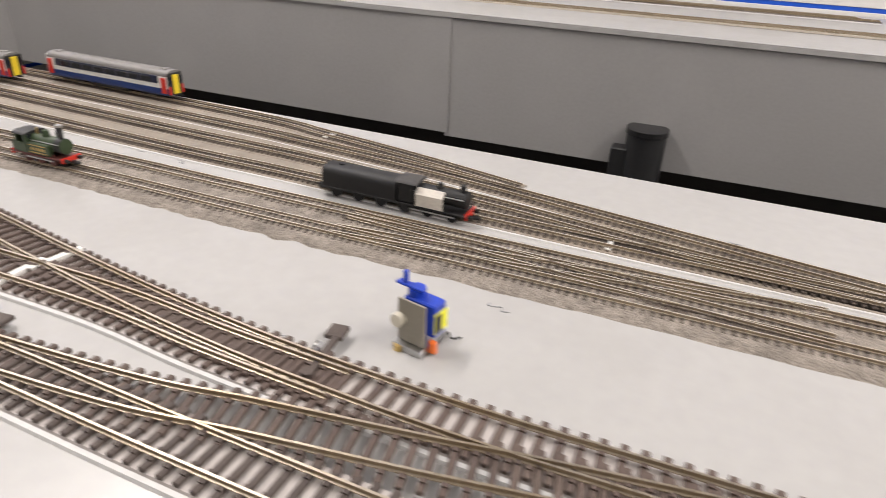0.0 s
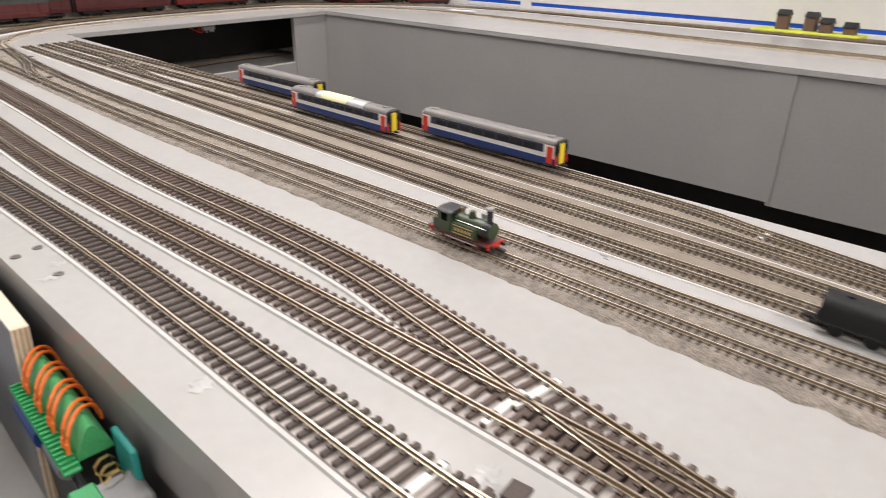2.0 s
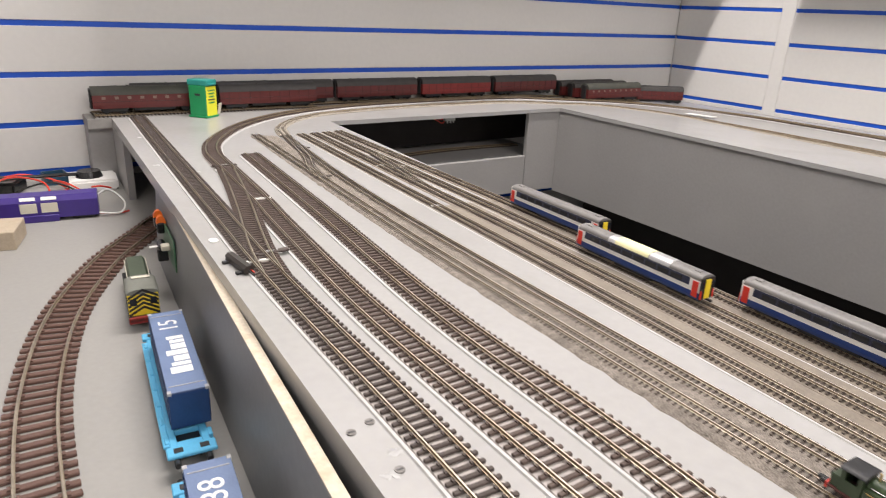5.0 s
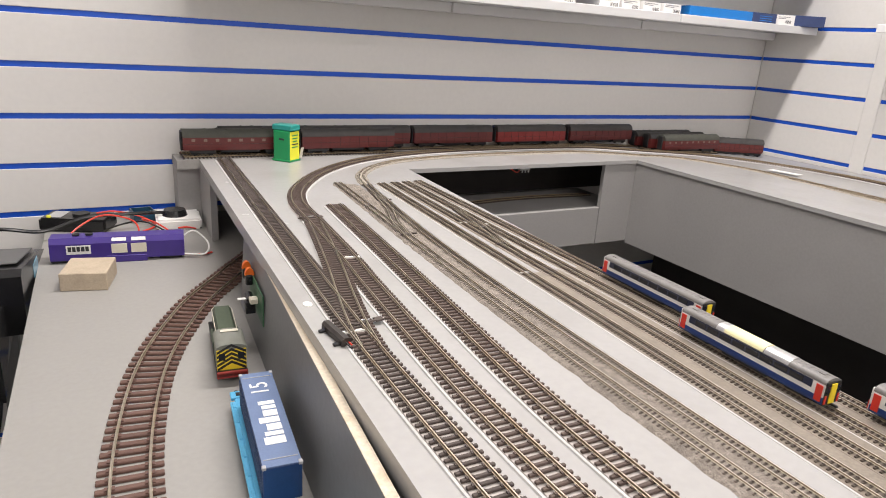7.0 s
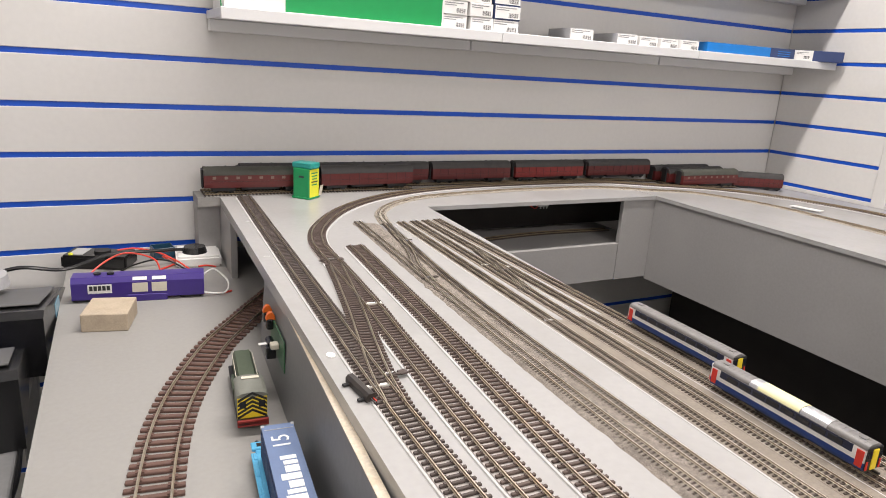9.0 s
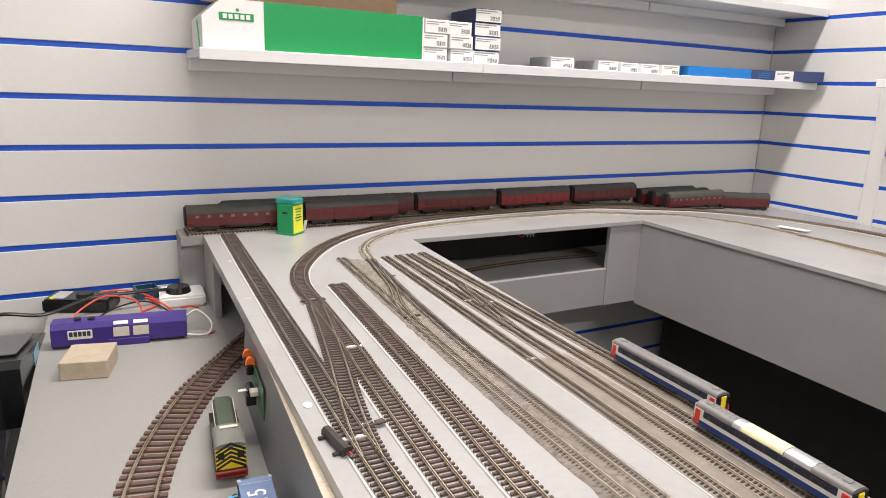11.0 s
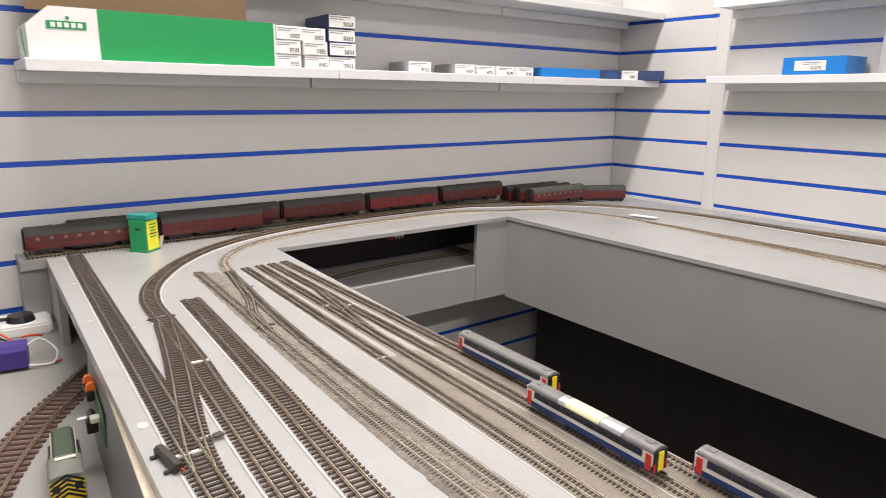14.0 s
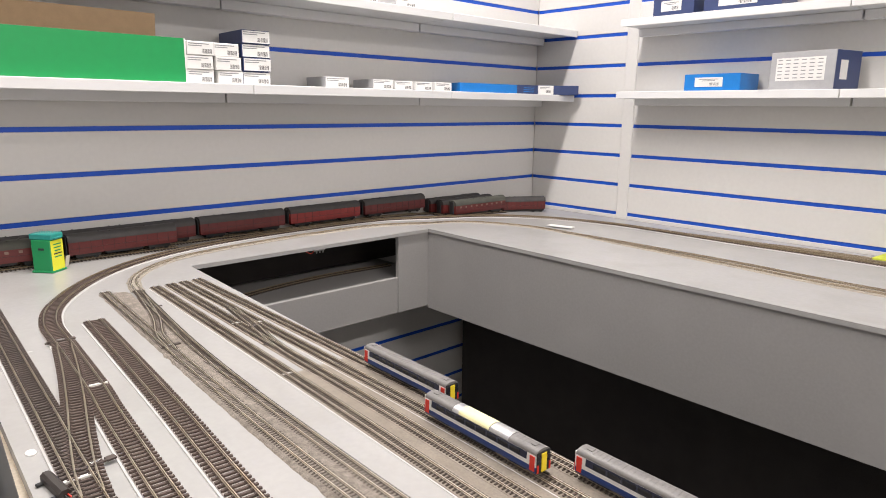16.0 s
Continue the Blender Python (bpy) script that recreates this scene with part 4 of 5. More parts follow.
part("wire", bm_tube([(-0.001, -0.024, 0.005), (0.0, -0.032, 0.003), (0.002, -0.036, 0.001)], 0.0009, 6), BLK, bg)
part("operating_bar", bm_box(0.022, 0.003, 0.0016, (0.014, 0.012, 0.0035), 0.0004), SLEEPERD, bg)


# ---- low board: plywood screen, wagons, shunter, tools ----
ply = tagged(part("plywood_panel", bm_box(0.0096, 0.745, 0.116, (0, 0, 0.058), 0.0006), PLYFACE, None, "", pose(-1.0765, -0.667, LOW, 0, 3.7, -4.3)), "dark grey painted plywood strip with raw edges", "panel", kind="structure")
part("top_edge", bm_box(0.0090, 0.746, 0.0006, (0, 0, 0.1164)), PLYEDGE, ply, "raw pale plywood edge")
part("end_edge", bm_box(0.0090, 0.0006, 0.1165, (0, -0.3730, 0.0583)), PLYEDGE, ply, "raw plywood end with its layers")
for u in (-0.0026, 0.0, 0.0026):
    part("ply_layer", bm_box(0.0010, 0.0008, 0.1162, (u, -0.3732, 0.0582)), CARDTAN, ply)


def text_part(word, size, parent, m, mat=LETTER):
    cu = bpy.data.curves.new("number", "FONT")
    cu.body, cu.size, cu.extrude, cu.align_x, cu.align_y = word, size, 0.0002, "CENTER", "CENTER"
    tmp = bpy.data.objects.new("number", cu)
    me = bpy.data.meshes.new_from_object(tmp)
    bpy.data.objects.remove(tmp)
    me.materials.append(mat)
    ob = new("number", me)
    ob.parent = parent
    ob.matrix_basis = m
    return ob


def container_wagon(m, number):
    wg = empty("container_wagon", "sky blue model container wagon with pierced deck", "model wagon", m, "container train on the low board")
    bm = bm_box(0.006, 0.205, 0.008, (-0.0125, 0, 0.016), 0.0008)
    bm_box(0.006, 0.205, 0.008, (0.0125, 0, 0.016), 0.0008, bm)
    bm_box(0.005, 0.190, 0.003, (-0.0178, 0, 0.0180), 0.0006, bm)
    for k in range(9):
        bm_box(0.026, 0.008, 0.005, (0, (k - 4) * 0.0235, 0.016), 0.0005, bm)
    part("frame", bm, WAGON, wg)
    for s in (-1, 1):
        for k in range(7):
            part("lug", bm_box(0.004, 0.011, 0.006, (s * 0.0168, (k - 3) * 0.029, 0.0175), 0.0008), WAGON, wg)
        bm = bm_box(0.038, 0.014, 0.0035, (0, s * 0.106, 0.0195), 0.0008)
        part("end_platform", bm, WAGON, wg, "sky blue slotted end platform")
        for k in (-1, 1):
            part("slot", bm_box(0.007, 0.006, 0.0006, (k * 0.010, s * 0.106, 0.0214)), BLK, wg)
        part("bogie", bm_box(0.024, 0.040, 0.009, (0, s * 0.075, 0.0085), 0.001), BLK, wg)
        for q in (-1, 1):
            wheelset(wg, s * 0.075 + q * 0.013, 0.0165, 0.0055)
            part("buffer", bm_cyl(0.0025, 0.007, (q * 0.012, s * 0.116, 0.016), "y", 10), BLK, wg)
    ct = empty("shipping_container", "blue model shipping container with white lettering on its roof", "container", m @ pose(0.0045, 0.003, 0.0215), "container train on the low board")
    bm = bm_box(0.032, 0.160, 0.034, (0, 0, 0.017), 0.0006)
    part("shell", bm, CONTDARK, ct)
    # the roof is a paler blue than the shell
    part("roof", bm_box(0.0316, 0.1596, 0.0008, (0, 0, 0.0345), 0.0002), CONT, ct, "paler blue roof")
    for s in (-1, 1):
        for k in range(26):
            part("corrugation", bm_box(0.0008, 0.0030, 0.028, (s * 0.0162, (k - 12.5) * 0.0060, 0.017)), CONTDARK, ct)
        for q in (-1, 1):
            part("corner_casting", bm_box(0.0034, 0.0044, 0.0030, (s * 0.0148, q * 0.0783, 0.0338), 0.0004), CARDGREY, ct)
        part("roof_rib", bm_box(0.028, 0.0008, 0.0006, (0, s * 0.070, 0.0351)), CARDGREY, ct)
    text_part(number, 0.0245, ct, pose(0, 0.047, 0.0352, 0, 0, 90))
    y = 0.022
    for wdt, hgt in ((0.006, 0.015), (0.006, 0.013), (0.010, 0.013), (0.009, 0.018), (0.010, 0.013), (0.006, 0.016), (0.011, 0.018)):
        part("letter_bar", bm_box(hgt, wdt, 0.0004, (0.009 - hgt / 2, y - wdt / 2, 0.0351), 0.0001), LETTER, ct)
        y -= wdt + 0.0022
    return wg


container_wagon(pose(-1.1165, -0.690, LOW, 0, 0, -5.5), "15")
container_wagon(pose(-1.1445, -0.946, LOW, 0, 0, -6.5), "38")

ds = empty("diesel_shunter", "green model diesel shunter with black and yellow chevron end", "model engine", pose(-1.1035, -0.452, LOW, 0, 0, -6))
part("running_plate", bm_box(0.034, 0.150, 0.005, (0, 0, 0.014), 0.001), BLK, ds)
shade(part("bonnet", bm_prism([(-0.012, 0.0165), (-0.012, 0.034), (-0.009, 0.039), (0.009, 0.039), (0.012, 0.034), (0.012, 0.0165)], 0.088, at=(0, 0.026, 0)), DIESELGREEN, ds), 30)
part("cab", bm_box(0.033, 0.044, 0.026, (0, -0.044, 0.0295), 0.0012), DIESELGREEN, ds)
shade(part("cab_roof", bm_prism(arc_roof(0.0345, 0.0425, 0.0485), 0.046, at=(0, -0.044, 0)), paint("dusty_cab_roof", (0.17, 0.175, 0.15), 0.6, var=0.2), ds))
part("sticker", bm_box(0.020, 0.006, 0.0008, (0.001, -0.030, 0.0490), 0.0002), CREAM, ds, "cream tape on the cab roof")
end = part("cab_end", bm_box(0.0325, 0.0010, 0.0255, (0, -0.0665, 0.0295)), YELLOW, ds, "yellow end panel")
for s in (-1, 1):
    for k in range(5):
        z0 = 0.0190 + 0.0052 * k
        bm = bmesh.new()
        a = [bm.verts.new((s * x, -0.0672, z)) for x, z in ((0, z0 + 0.006), (0.016, z0 - 0.003), (0.016, z0 + 0.0002), (0, z0 + 0.0092))]
        b = [bm.verts.new(v.co + Vector((0, 0.0004, 0))) for v in a]
        bm.faces.new(a), bm.faces.new(b)
        for i in range(4):
            bm.faces.new((a[i], a[(i + 1) % 4], b[(i + 1) % 4], b[i]))
        bmesh.ops.recalc_face_normals(bm, faces=bm.faces)
        part("chevron", bm, BLK, end)
    part("cab_window", bm_box(0.007, 0.0016, 0.0085, (s * 0.0105, -0.0674, 0.0335), 0.0006), GLASS, ds)
    for k in range(3):
        part("wheel", bm_cyl(0.008, 0.0025, (s * 0.009, -0.035 + 0.033 * k, 0.008), "x", 18), BLK, ds)
    part("side_box", bm_box(0.005, 0.040, 0.010, (s * 0.0145, 0.010, 0.021), 0.001), DIESELGREEN, ds)
    part("handrail", bm_tube([(s * 0.0125, -0.01, 0.037), (s * 0.0125, 0.065, 0.037)], 0.0005, 6), CREAM, ds)
DULLRED = paint("dull_red_paint", (0.25, 0.02, 0.015), 0.5)
part("buffer_beam", bm_box(0.034, 0.003, 0.008, (0, -0.0735, 0.0140), 0.0005), DULLRED, ds, "red buffer beam")
part("front_plate", bm_box(0.032, 0.008, 0.005, (0, -0.0690, 0.0145), 0.0005), BLK, ds)
part("radiator", bm_box(0.022, 0.004, 0.020, (0, 0.071, 0.0275), 0.001), CREAM, ds, "pale radiator end")

# circuit board leaning on the plywood
pc = empty("circuit_board", "green circuit board with orange clips on the plywood", "circuit board", pose(-1.0610, -0.432, LOW + 0.046, 0, 0, -4.3))
part("board", bm_box(0.0016, 0.100, 0.040, (0, 0, 0.020), 0.0004), PCB, pc)
part("relay", bm_cyl(0.005, 0.020, (-0.008, 0.006, 0.018), "y", 14), GLOSSBLK, pc)
part("connector", bm_box(0.010, 0.012, 0.007, (-0.006, -0.014, 0.022), 0.001), CREAM, pc, "white connector")
part("switch", bm_box(0.012, 0.012, 0.016, (-0.009, -0.004, 0.010), 0.001), GLOSSBLK, pc)
part("label", bm_box(0.010, 0.006, 0.001, (-0.018, 0.004, 0.018), 0.0002), CARDWHITE, pc)
for y in (0.030, 0.056):
    part("clip_base", bm_box(0.009, 0.012, 0.014, (-0.005, y, 0.034), 0.0015), GLOSSBLK, pc)
    cl = bm_prism([(0.006 * math.cos(a) - 0.004, 0.010 * math.sin(a) + 0.040) for a in [math.pi * k / 8 for k in range(9)]], 0.007, at=(0, y, 0))
    shade(part("clip", cl, ORANGE, pc, "curved orange clip"))

# green engine with orange straps behind the plywood end
ge = empty("strapped_engine", "green model engine wound with orange wire, dark frame below", "model engine", pose(-1.1010, -1.101, LOW + 0.0555, 0, 0, -5) @ Matrix.Diagonal((0.8, 0.8, 0.8, 1)))
GREENMODEL = paint("bright_model_green", (0.06, 0.33, 0.12), 0.4, var=0.2)
TRAY = paint("tray_green", (0.015, 0.26, 0.075), 0.4)
part("frame", bm_box(0.020, 0.150, 0.0930, (0, 0, -0.0225), 0.002), BLK, ge)
prof = [(-0.010, 0.038)] + [(-0.010 + 0.020 * k / 10, 0.040 + 0.018 * math.sin(math.pi * k / 10)) for k in range(11)] + [(0.010, 0.038)]
shade(part("body", bm_prism(prof, 0.105, at=(0.002, 0.020, 0)), GREENMODEL, ge), 40)
tray = part("side_tray", bm_box(0.010, 0.112, 0.003, (-0.013, 0.018, 0.0365), 0.0008), TRAY, ge)
for k in range(22):
    part("rung", bm_box(0.009, 0.0016, 0.0024, (-0.013, 0.018 + (k - 10.5) * 0.005, 0.0388)), TRAY, tray)
part("tank", bm_cyl(0.009, 0.045, (-0.011, 0.045, 0.024), "y", 16), NAVY, ge)
part("motor", bm_cyl(0.008, 0.030, (-0.010, 0.0, 0.022), "y", 16), STEEL, ge)
for k in range(4):
    y0 = 0.062 - 0.026 * k
    for q in (0, 0.008):
        part("strap", bm_tube([(0.002 + 0.0128 * math.cos(a), y0 + q + 0.010 * math.cos(a), 0.041 + 0.0195 * math.sin(a)) for a in [math.pi * i / 10 for i in range(11)]], 0.0013, 7), ORANGE, ge, "orange wire strap")
part("bracket", bm_box(0.004, 0.030, 0.034, (0.013, -0.052, 0.038), 0.001), TEAL, ge)
part("coil", bm_tube([(0.002 + 0.006 * math.cos(k * 0.9), -0.040 - 0.0012 * k, 0.036 + 0.005 * math.sin(k * 0.9)) for k in range(18)], 0.0009, 6), BRASS, ge)
part("cab", bm_box(0.026, 0.030, 0.018, (0.002, -0.068, 0.026), 0.002), PLYFACE, ge)
part("step_tray", bm_box(0.014, 0.030, 0.004, (-0.014, -0.066, 0.034), 0.001), TRAY, ge)
for s in (-1, 1):
    for k in range(4):
        part("wheel", bm_cyl(0.008, 0.003, (s * 0.010, -0.05 + 0.034 * k, 0.008), "x", 16), BLK, ge)

# purple railcar body, wood block
db = empty("purple_railcar", "purple plastic model railcar body with two square windows", "model train", pose(-1.197, -0.024, LOW, 0, 0, -8))
shade(part("shell", bm_prism([(-0.020, 0.006), (-0.020, 0.034), (-0.014, 0.043), (0.014, 0.043), (0.020, 0.034), (0.020, 0.006)], 0.205, axis="x"), PURPLE, db), 30)
part("lower_side", bm_box(0.062, 0.042, 0.012, (0.012, -0.001, 0.006), 0.001), PURPLE, db)
for x in (0.001, 0.031):
    part("window", bm_box(0.024, 0.0012, 0.016, (x, -0.0203, 0.024), 0.0003), CREAM, db, "pale square window opening")
    part("roof_window", bm_box(0.022, 0.006, 0.001, (x, -0.0172, 0.0390), 0, None, (52, 0, 0)), CARDWHITE, db)
sign = part("nameplate", bm_box(0.036, 0.0010, 0.015, (-0.060, -0.0203, 0.024), 0.0002), CARDWHITE, db, "white nameplate with dark bars")
for k in range(5):
    part("plate_bar", bm_box(0.0050, 0.0006, 0.008, (-0.073 + 0.0065 * k, -0.0211, 0.0255)), INK, sign)
for x in (-0.085, 0.08):
    part("bogie", bm_box(0.036, 0.030, 0.010, (x, 0, 0.005), 0.002), BLK, db)
for x in (-0.065, -0.045):
    part("vent", bm_cyl(0.0055, 0.003, (x, 0, 0.0445), n=14), BLK, db)
blk = solid("wood_block", bm_box(0.065, 0.074, 0.028, (0, 0, 0.014), 0.0012), WOOD, "pale planed wooden block on the low board", "block")
blk.matrix_basis = pose(-1.247, -0.130, LOW, 0, 0, -13)

mm = empty("multimeter", "black digital multimeter with a red probe lying flat", "multimeter", pose(-1.257, 0.183, LOW, 0, 0, 68))
part("case", bm_box(0.062, 0.120, 0.026, (0, 0, 0.013), 0.004, seg=2), GLOSSBLK, mm)
part("display", bm_box(0.044, 0.026, 0.001, (0, 0.036, 0.0264)), CARDGREY, mm)
part("dial", bm_cyl(0.015, 0.005, (0, -0.006, 0.0285), n=20), BLK, mm)
part("button", bm_cyl(0.004, 0.003, (-0.022, 0.044, 0.0275), n=12), BINYELLOW, mm, "yellow button")
part("lead", bm_tube(smooth([(0.01, -0.03, 0.028), (0.02, -0.06, 0.030), (0.04, -0.10, 0.016), (0.02, -0.135, 0.004), (-0.03, -0.12, 0.003)]), 0.0018, 7), WIRERED, mm, "red test lead")
tr = empty("parts_tray", "small dark blue plastic parts tray", "tray", pose(-1.142, 0.214, LOW, 0, 0, 8))
bm = bm_box(0.040, 0.036, 0.003, (0, 0, 0.0015), 0.0004)
for x, y, sx, sy in ((-0.0195, 0, 0.002, 0.036), (0.0195, 0, 0.002, 0.036), (0, -0.018, 0.041, 0.002), (0, 0.018, 0.041, 0.002)):
    bm_box(sx, sy, 0.022, (x, y, 0.011), 0.0004, bm)
part("shell", bm, paint("dark_blue_tray", (0.02, 0.07, 0.12), 0.35), tr)
so = empty("extension_socket", "white mains socket block with a black plug in it", "socket", pose(-1.080, 0.160, LOW, 0, 0, -4))
part("case", bm_box(0.084, 0.090, 0.022, (0, 0, 0.011), 0.004, seg=2), CARDWHITE, so)
pl = part("plug", bm_cyl(0.024, 0.012, (-0.006, -0.006, 0.028), n=26, r2=0.020), GLOSSBLK, so, "black mains plug")
part("cable", bm_tube(smooth([(-0.026, -0.006, 0.028), (-0.08, -0.02, 0.032), (-0.16, -0.04, 0.034), (-0.23, -0.07, 0.020), (-0.30, -0.08, 0.03), (-0.38, -0.05, 0.0)]), 0.0035, 8), GLOSSBLK, so, "black mains cable")
for i, (mat, pts) in enumerate((
    (WIRERED, [(-1.16, 0.02, 0.845), (-1.17, 0.06, 0.862), (-1.22, 0.085, 0.868), (-1.27, 0.06, 0.845), (-1.275, 0.03, 0.825)]),
    (WIRERED, [(-1.10, 0.03, 0.836), (-1.13, 0.07, 0.852), (-1.15, 0.11, 0.85), (-1.13, 0.15, 0.826)]),
    (BLK, [(-1.10, 0.02, 0.835), (-1.15, 0.06, 0.858), (-1.20, 0.07, 0.85), (-1.23, 0.10, 0.826)]),
    (WIREWHITE, [(-1.10, -0.03, 0.85), (-1.075, -0.015, 0.856), (-1.055, -0.035, 0.838), (-1.065, -0.06, 0.826), (-1.10, -0.055, 0.828)]),
    (WIRERED, [(-1.10, -0.05, 0.826), (-1.07, -0.052, 0.8225), (-1.05, -0.045, 0.8225)]),
    (WIRERED, [(-1.10, -0.01, 0.862), (-1.085, -0.002, 0.860), (-1.068, 0.012, 0.852)]),
)):
    solid("loose_wire", bm_tube(smooth(pts), 0.0016, 7), mat, ("red", "red", "black", "white", "red", "red")[i] + " insulated loose wire on the low board", "wire")
solid("paper_slip", bm_box(0.060, 0.040, 0.001, (-1.205, 0.085, LOW + 0.0008)), PAPER, "crumpled pale paper slip under wires", "paper")

# controllers beside the low board
TABLE = solid("side_table", bm_box(0.42, 0.76, 0.02, (-1.565, -0.150, 0.760), 0.002), PLYFACE, "dark grey side table beside the board", "table")
for x, y in ((-1.74, -0.48), (-1.74, 0.2), (-1.40, -0.48), (-1.40, 0.2)):
    part("leg", bm_box(0.035, 0.035, 0.750, (x, y, 0.375), 0.002), PLYFACE, TABLE)


CHARCOAL = paint("charcoal_panel", (0.10, 0.10, 0.10), 0.5)


def controller(m, knob, lcd=True):
    c = empty("train_controller", "black wedge shaped train controller with a grey knob", "controller", m, "controllers beside the low board")
    shade(part("case", bm_prism([(-0.10, 0), (0.10, 0), (0.10, 0.045), (0.06, 0.062), (-0.09, 0.098), (-0.10, 0.09)], 0.15, axis="x"), GLOSSBLK, c), 20)
    part("panel", bm_box(0.13, 0.12, 0.003, (0, -0.01, 0.083), 0.001, None, (-13.5, 0, 0)), CHARCOAL, c)
    part("knob", bm_cyl(0.030, 0.018, (-0.02, knob, 0.100), n=28, r2=0.027), CARDGREY, c, "round grey control knob")
    if lcd:
        part("display", bm_box(0.022, 0.034, 0.001, (0.0755, 0.0, 0.058), 0, None, (0, 90, 0)), LCD, c, "pale blue display")
    else:
        part("indicator", bm_cyl(0.031, 0.004, (-0.02, knob, 0.090), n=28), BLUELIGHT, c, "glowing blue ring")
    return c


controller(pose(-1.396, -0.045, 0.770, 0, 0, -4) @ Matrix.Diagonal((1, 1.35, 0.98, 1)), 0.02)
controller(pose(-1.425, -0.285, 0.770, 0, 0, 3), 0.03, False)
controller(pose(-1.470, -0.425, 0.770, 0, 0, 12) @ Matrix.Diagonal((1, 0.6, 0.8, 1)), 0.02)
solid("mains_cable", bm_tube(smooth([(-1.37, -0.18, 0.80), (-1.355, -0.30, 0.79), (-1.352, -0.42, 0.76), (-1.365, -0.50, 0.75)]), 0.003, 7), GLOSSBLK, "black cable hanging beside the board", "cable")

# ---- shelves and boxes ----
def shelf(name, x0, x1, y0, y1, z, label):
    s = solid(name, bm_box(x1 - x0, y1 - y0, 0.016, ((x0 + x1) / 2, (y0 + y1) / 2, z - 0.008), 0.0012), WHITE, label, "shelf")
    return s


def lip(x0, x1, y0, y1, z, parent):
    part("lip", bm_box(x1 - x0, y1 - y0, 0.021, ((x0 + x1) / 2, (y0 + y1) / 2, z - 0.0095), 0.0012), WHITE, parent, "folded white front edge")


for z, xs in ((1.311, (-1.036, -0.447, 0.155, 0.733)), (1.520, (-1.036, -0.447, 0.155, 0.733))):
    for a, b in zip(xs, xs[1:]):
        s = shelf("wall_shelf", a + 0.0006, b - 0.0006, 0.0785, BACK - 0.001, z, "white metal shelf hooked into the slat wall")
        lip(a + 0.0006, b - 0.0006, 0.075, 0.078, z, s)
        part("wall_channel", bm_box(b - a - 0.004, 0.030, 0.022, ((a + b) / 2, BACK - 0.018, z - 0.0275), 0.001), WHITE, s)
for z in (1.318, 1.522):
    for a, b in ((-0.768, -0.169), (-1.368, -0.769), (-1.968, -1.369)):
        s = shelf("wall_shelf", 0.6035, RIGHT - 0.001, a + 0.0006, b - 0.0006, z, "white metal shelf hooked into the slat wall")
        lip(0.600, 0.603, a + 0.0006, b - 0.0006, z, s)
        part("wall_channel", bm_box(0.030, b - a - 0.004, 0.022, (RIGHT - 0.018, (a + b) / 2, z - 0.0275), 0.001), WHITE, s)


def bars(parent, x, y, z, w, h, along="x", n=14, lines=2):
    """Unreadable print and a bar pattern on a label face."""
    for k in range(lines):
        lw = w * (0.85 - 0.3 * (k % 2))
        part("print_bar", bm_box(lw if along == "x" else 0.0004, 0.0004 if along == "x" else lw, h * 0.07, (x - (w - lw) / 2 * (along == "x"), y, z + h * (0.36 - 0.17 * k))), FADEINK, parent)
    for k in range(n):
        o = w * (0.05 + 0.42 * k / n)
        t = w * (0.008 + 0.012 * ((k * 7) % 3) / 2)
        part("code_bar", bm_box(t if along == "x" else 0.0004, 0.0004 if along == "x" else t, h * 0.36, (x + o if along == "x" else x, y if along == "x" else y - o, z - h * 0.22)), INK, parent)


gb = empty("long_box", "long white and green printed carton with an open brown flap", "box", pose(0, 0, 1.3115))
part("carton", bm_prism([(-0.222, 0.0), (0.222, 0.0), (0.222, 0.088), (-0.186, 0.088), (-0.222, 0.056)], 0.128, at=(-0.803, 0.165, 0.0002)), CARDWHITE, gb)
part("end_flap", bm_box(0.0012, 0.060, 0.046, (-1.0275, 0.133, 0.025), 0, None, (0, -4, 8)), CARDWHITE, gb, "loose white end flap with a green edge")
part("flap_edge", bm_box(0.0016, 0.0030, 0.046, (-1.0315, 0.1035, 0.025), 0, None, (0, -4, 8)), BOXGREEN, gb)
bm = poly_slab([(-0.914, 0.1006), (-0.5855, 0.1006), (-0.5855, 0.1000), (-0.914, 0.1000)], 0.001, 0.088)
part("green_print", bm, BOXGREEN, gb, "green printed front")
bm = poly_slab([(-0.5853, 0.1006), (-0.5853, 0.228), (-0.5847, 0.228), (-0.5847, 0.1006)], 0.001, 0.088)
part("green_end", bm, BOXGREEN, gb)
part("flap", bm_box(0.40, 0.002, 0.052, (-0.815, 0.168, 0.113), 0, None, (6, 0, 0)), CARDTAN, gb, "raised brown cardboard flap")
part("logo_block", bm_box(0.062, 0.0006, 0.013, (-0.964, 0.1004, 0.058)), BOXGREEN, gb, "green logo block")
for k in range(5):
    part("logo_bar", bm_box(0.007, 0.0006, 0.008, (-0.985 + 0.0105 * k, 0.1000, 0.058)), CARDWHITE, gb)
part("logo_dot", bm_cyl(0.003, 0.0006, (-0.962, 0.1004, 0.070), "y", 12), BOXGREEN, gb)


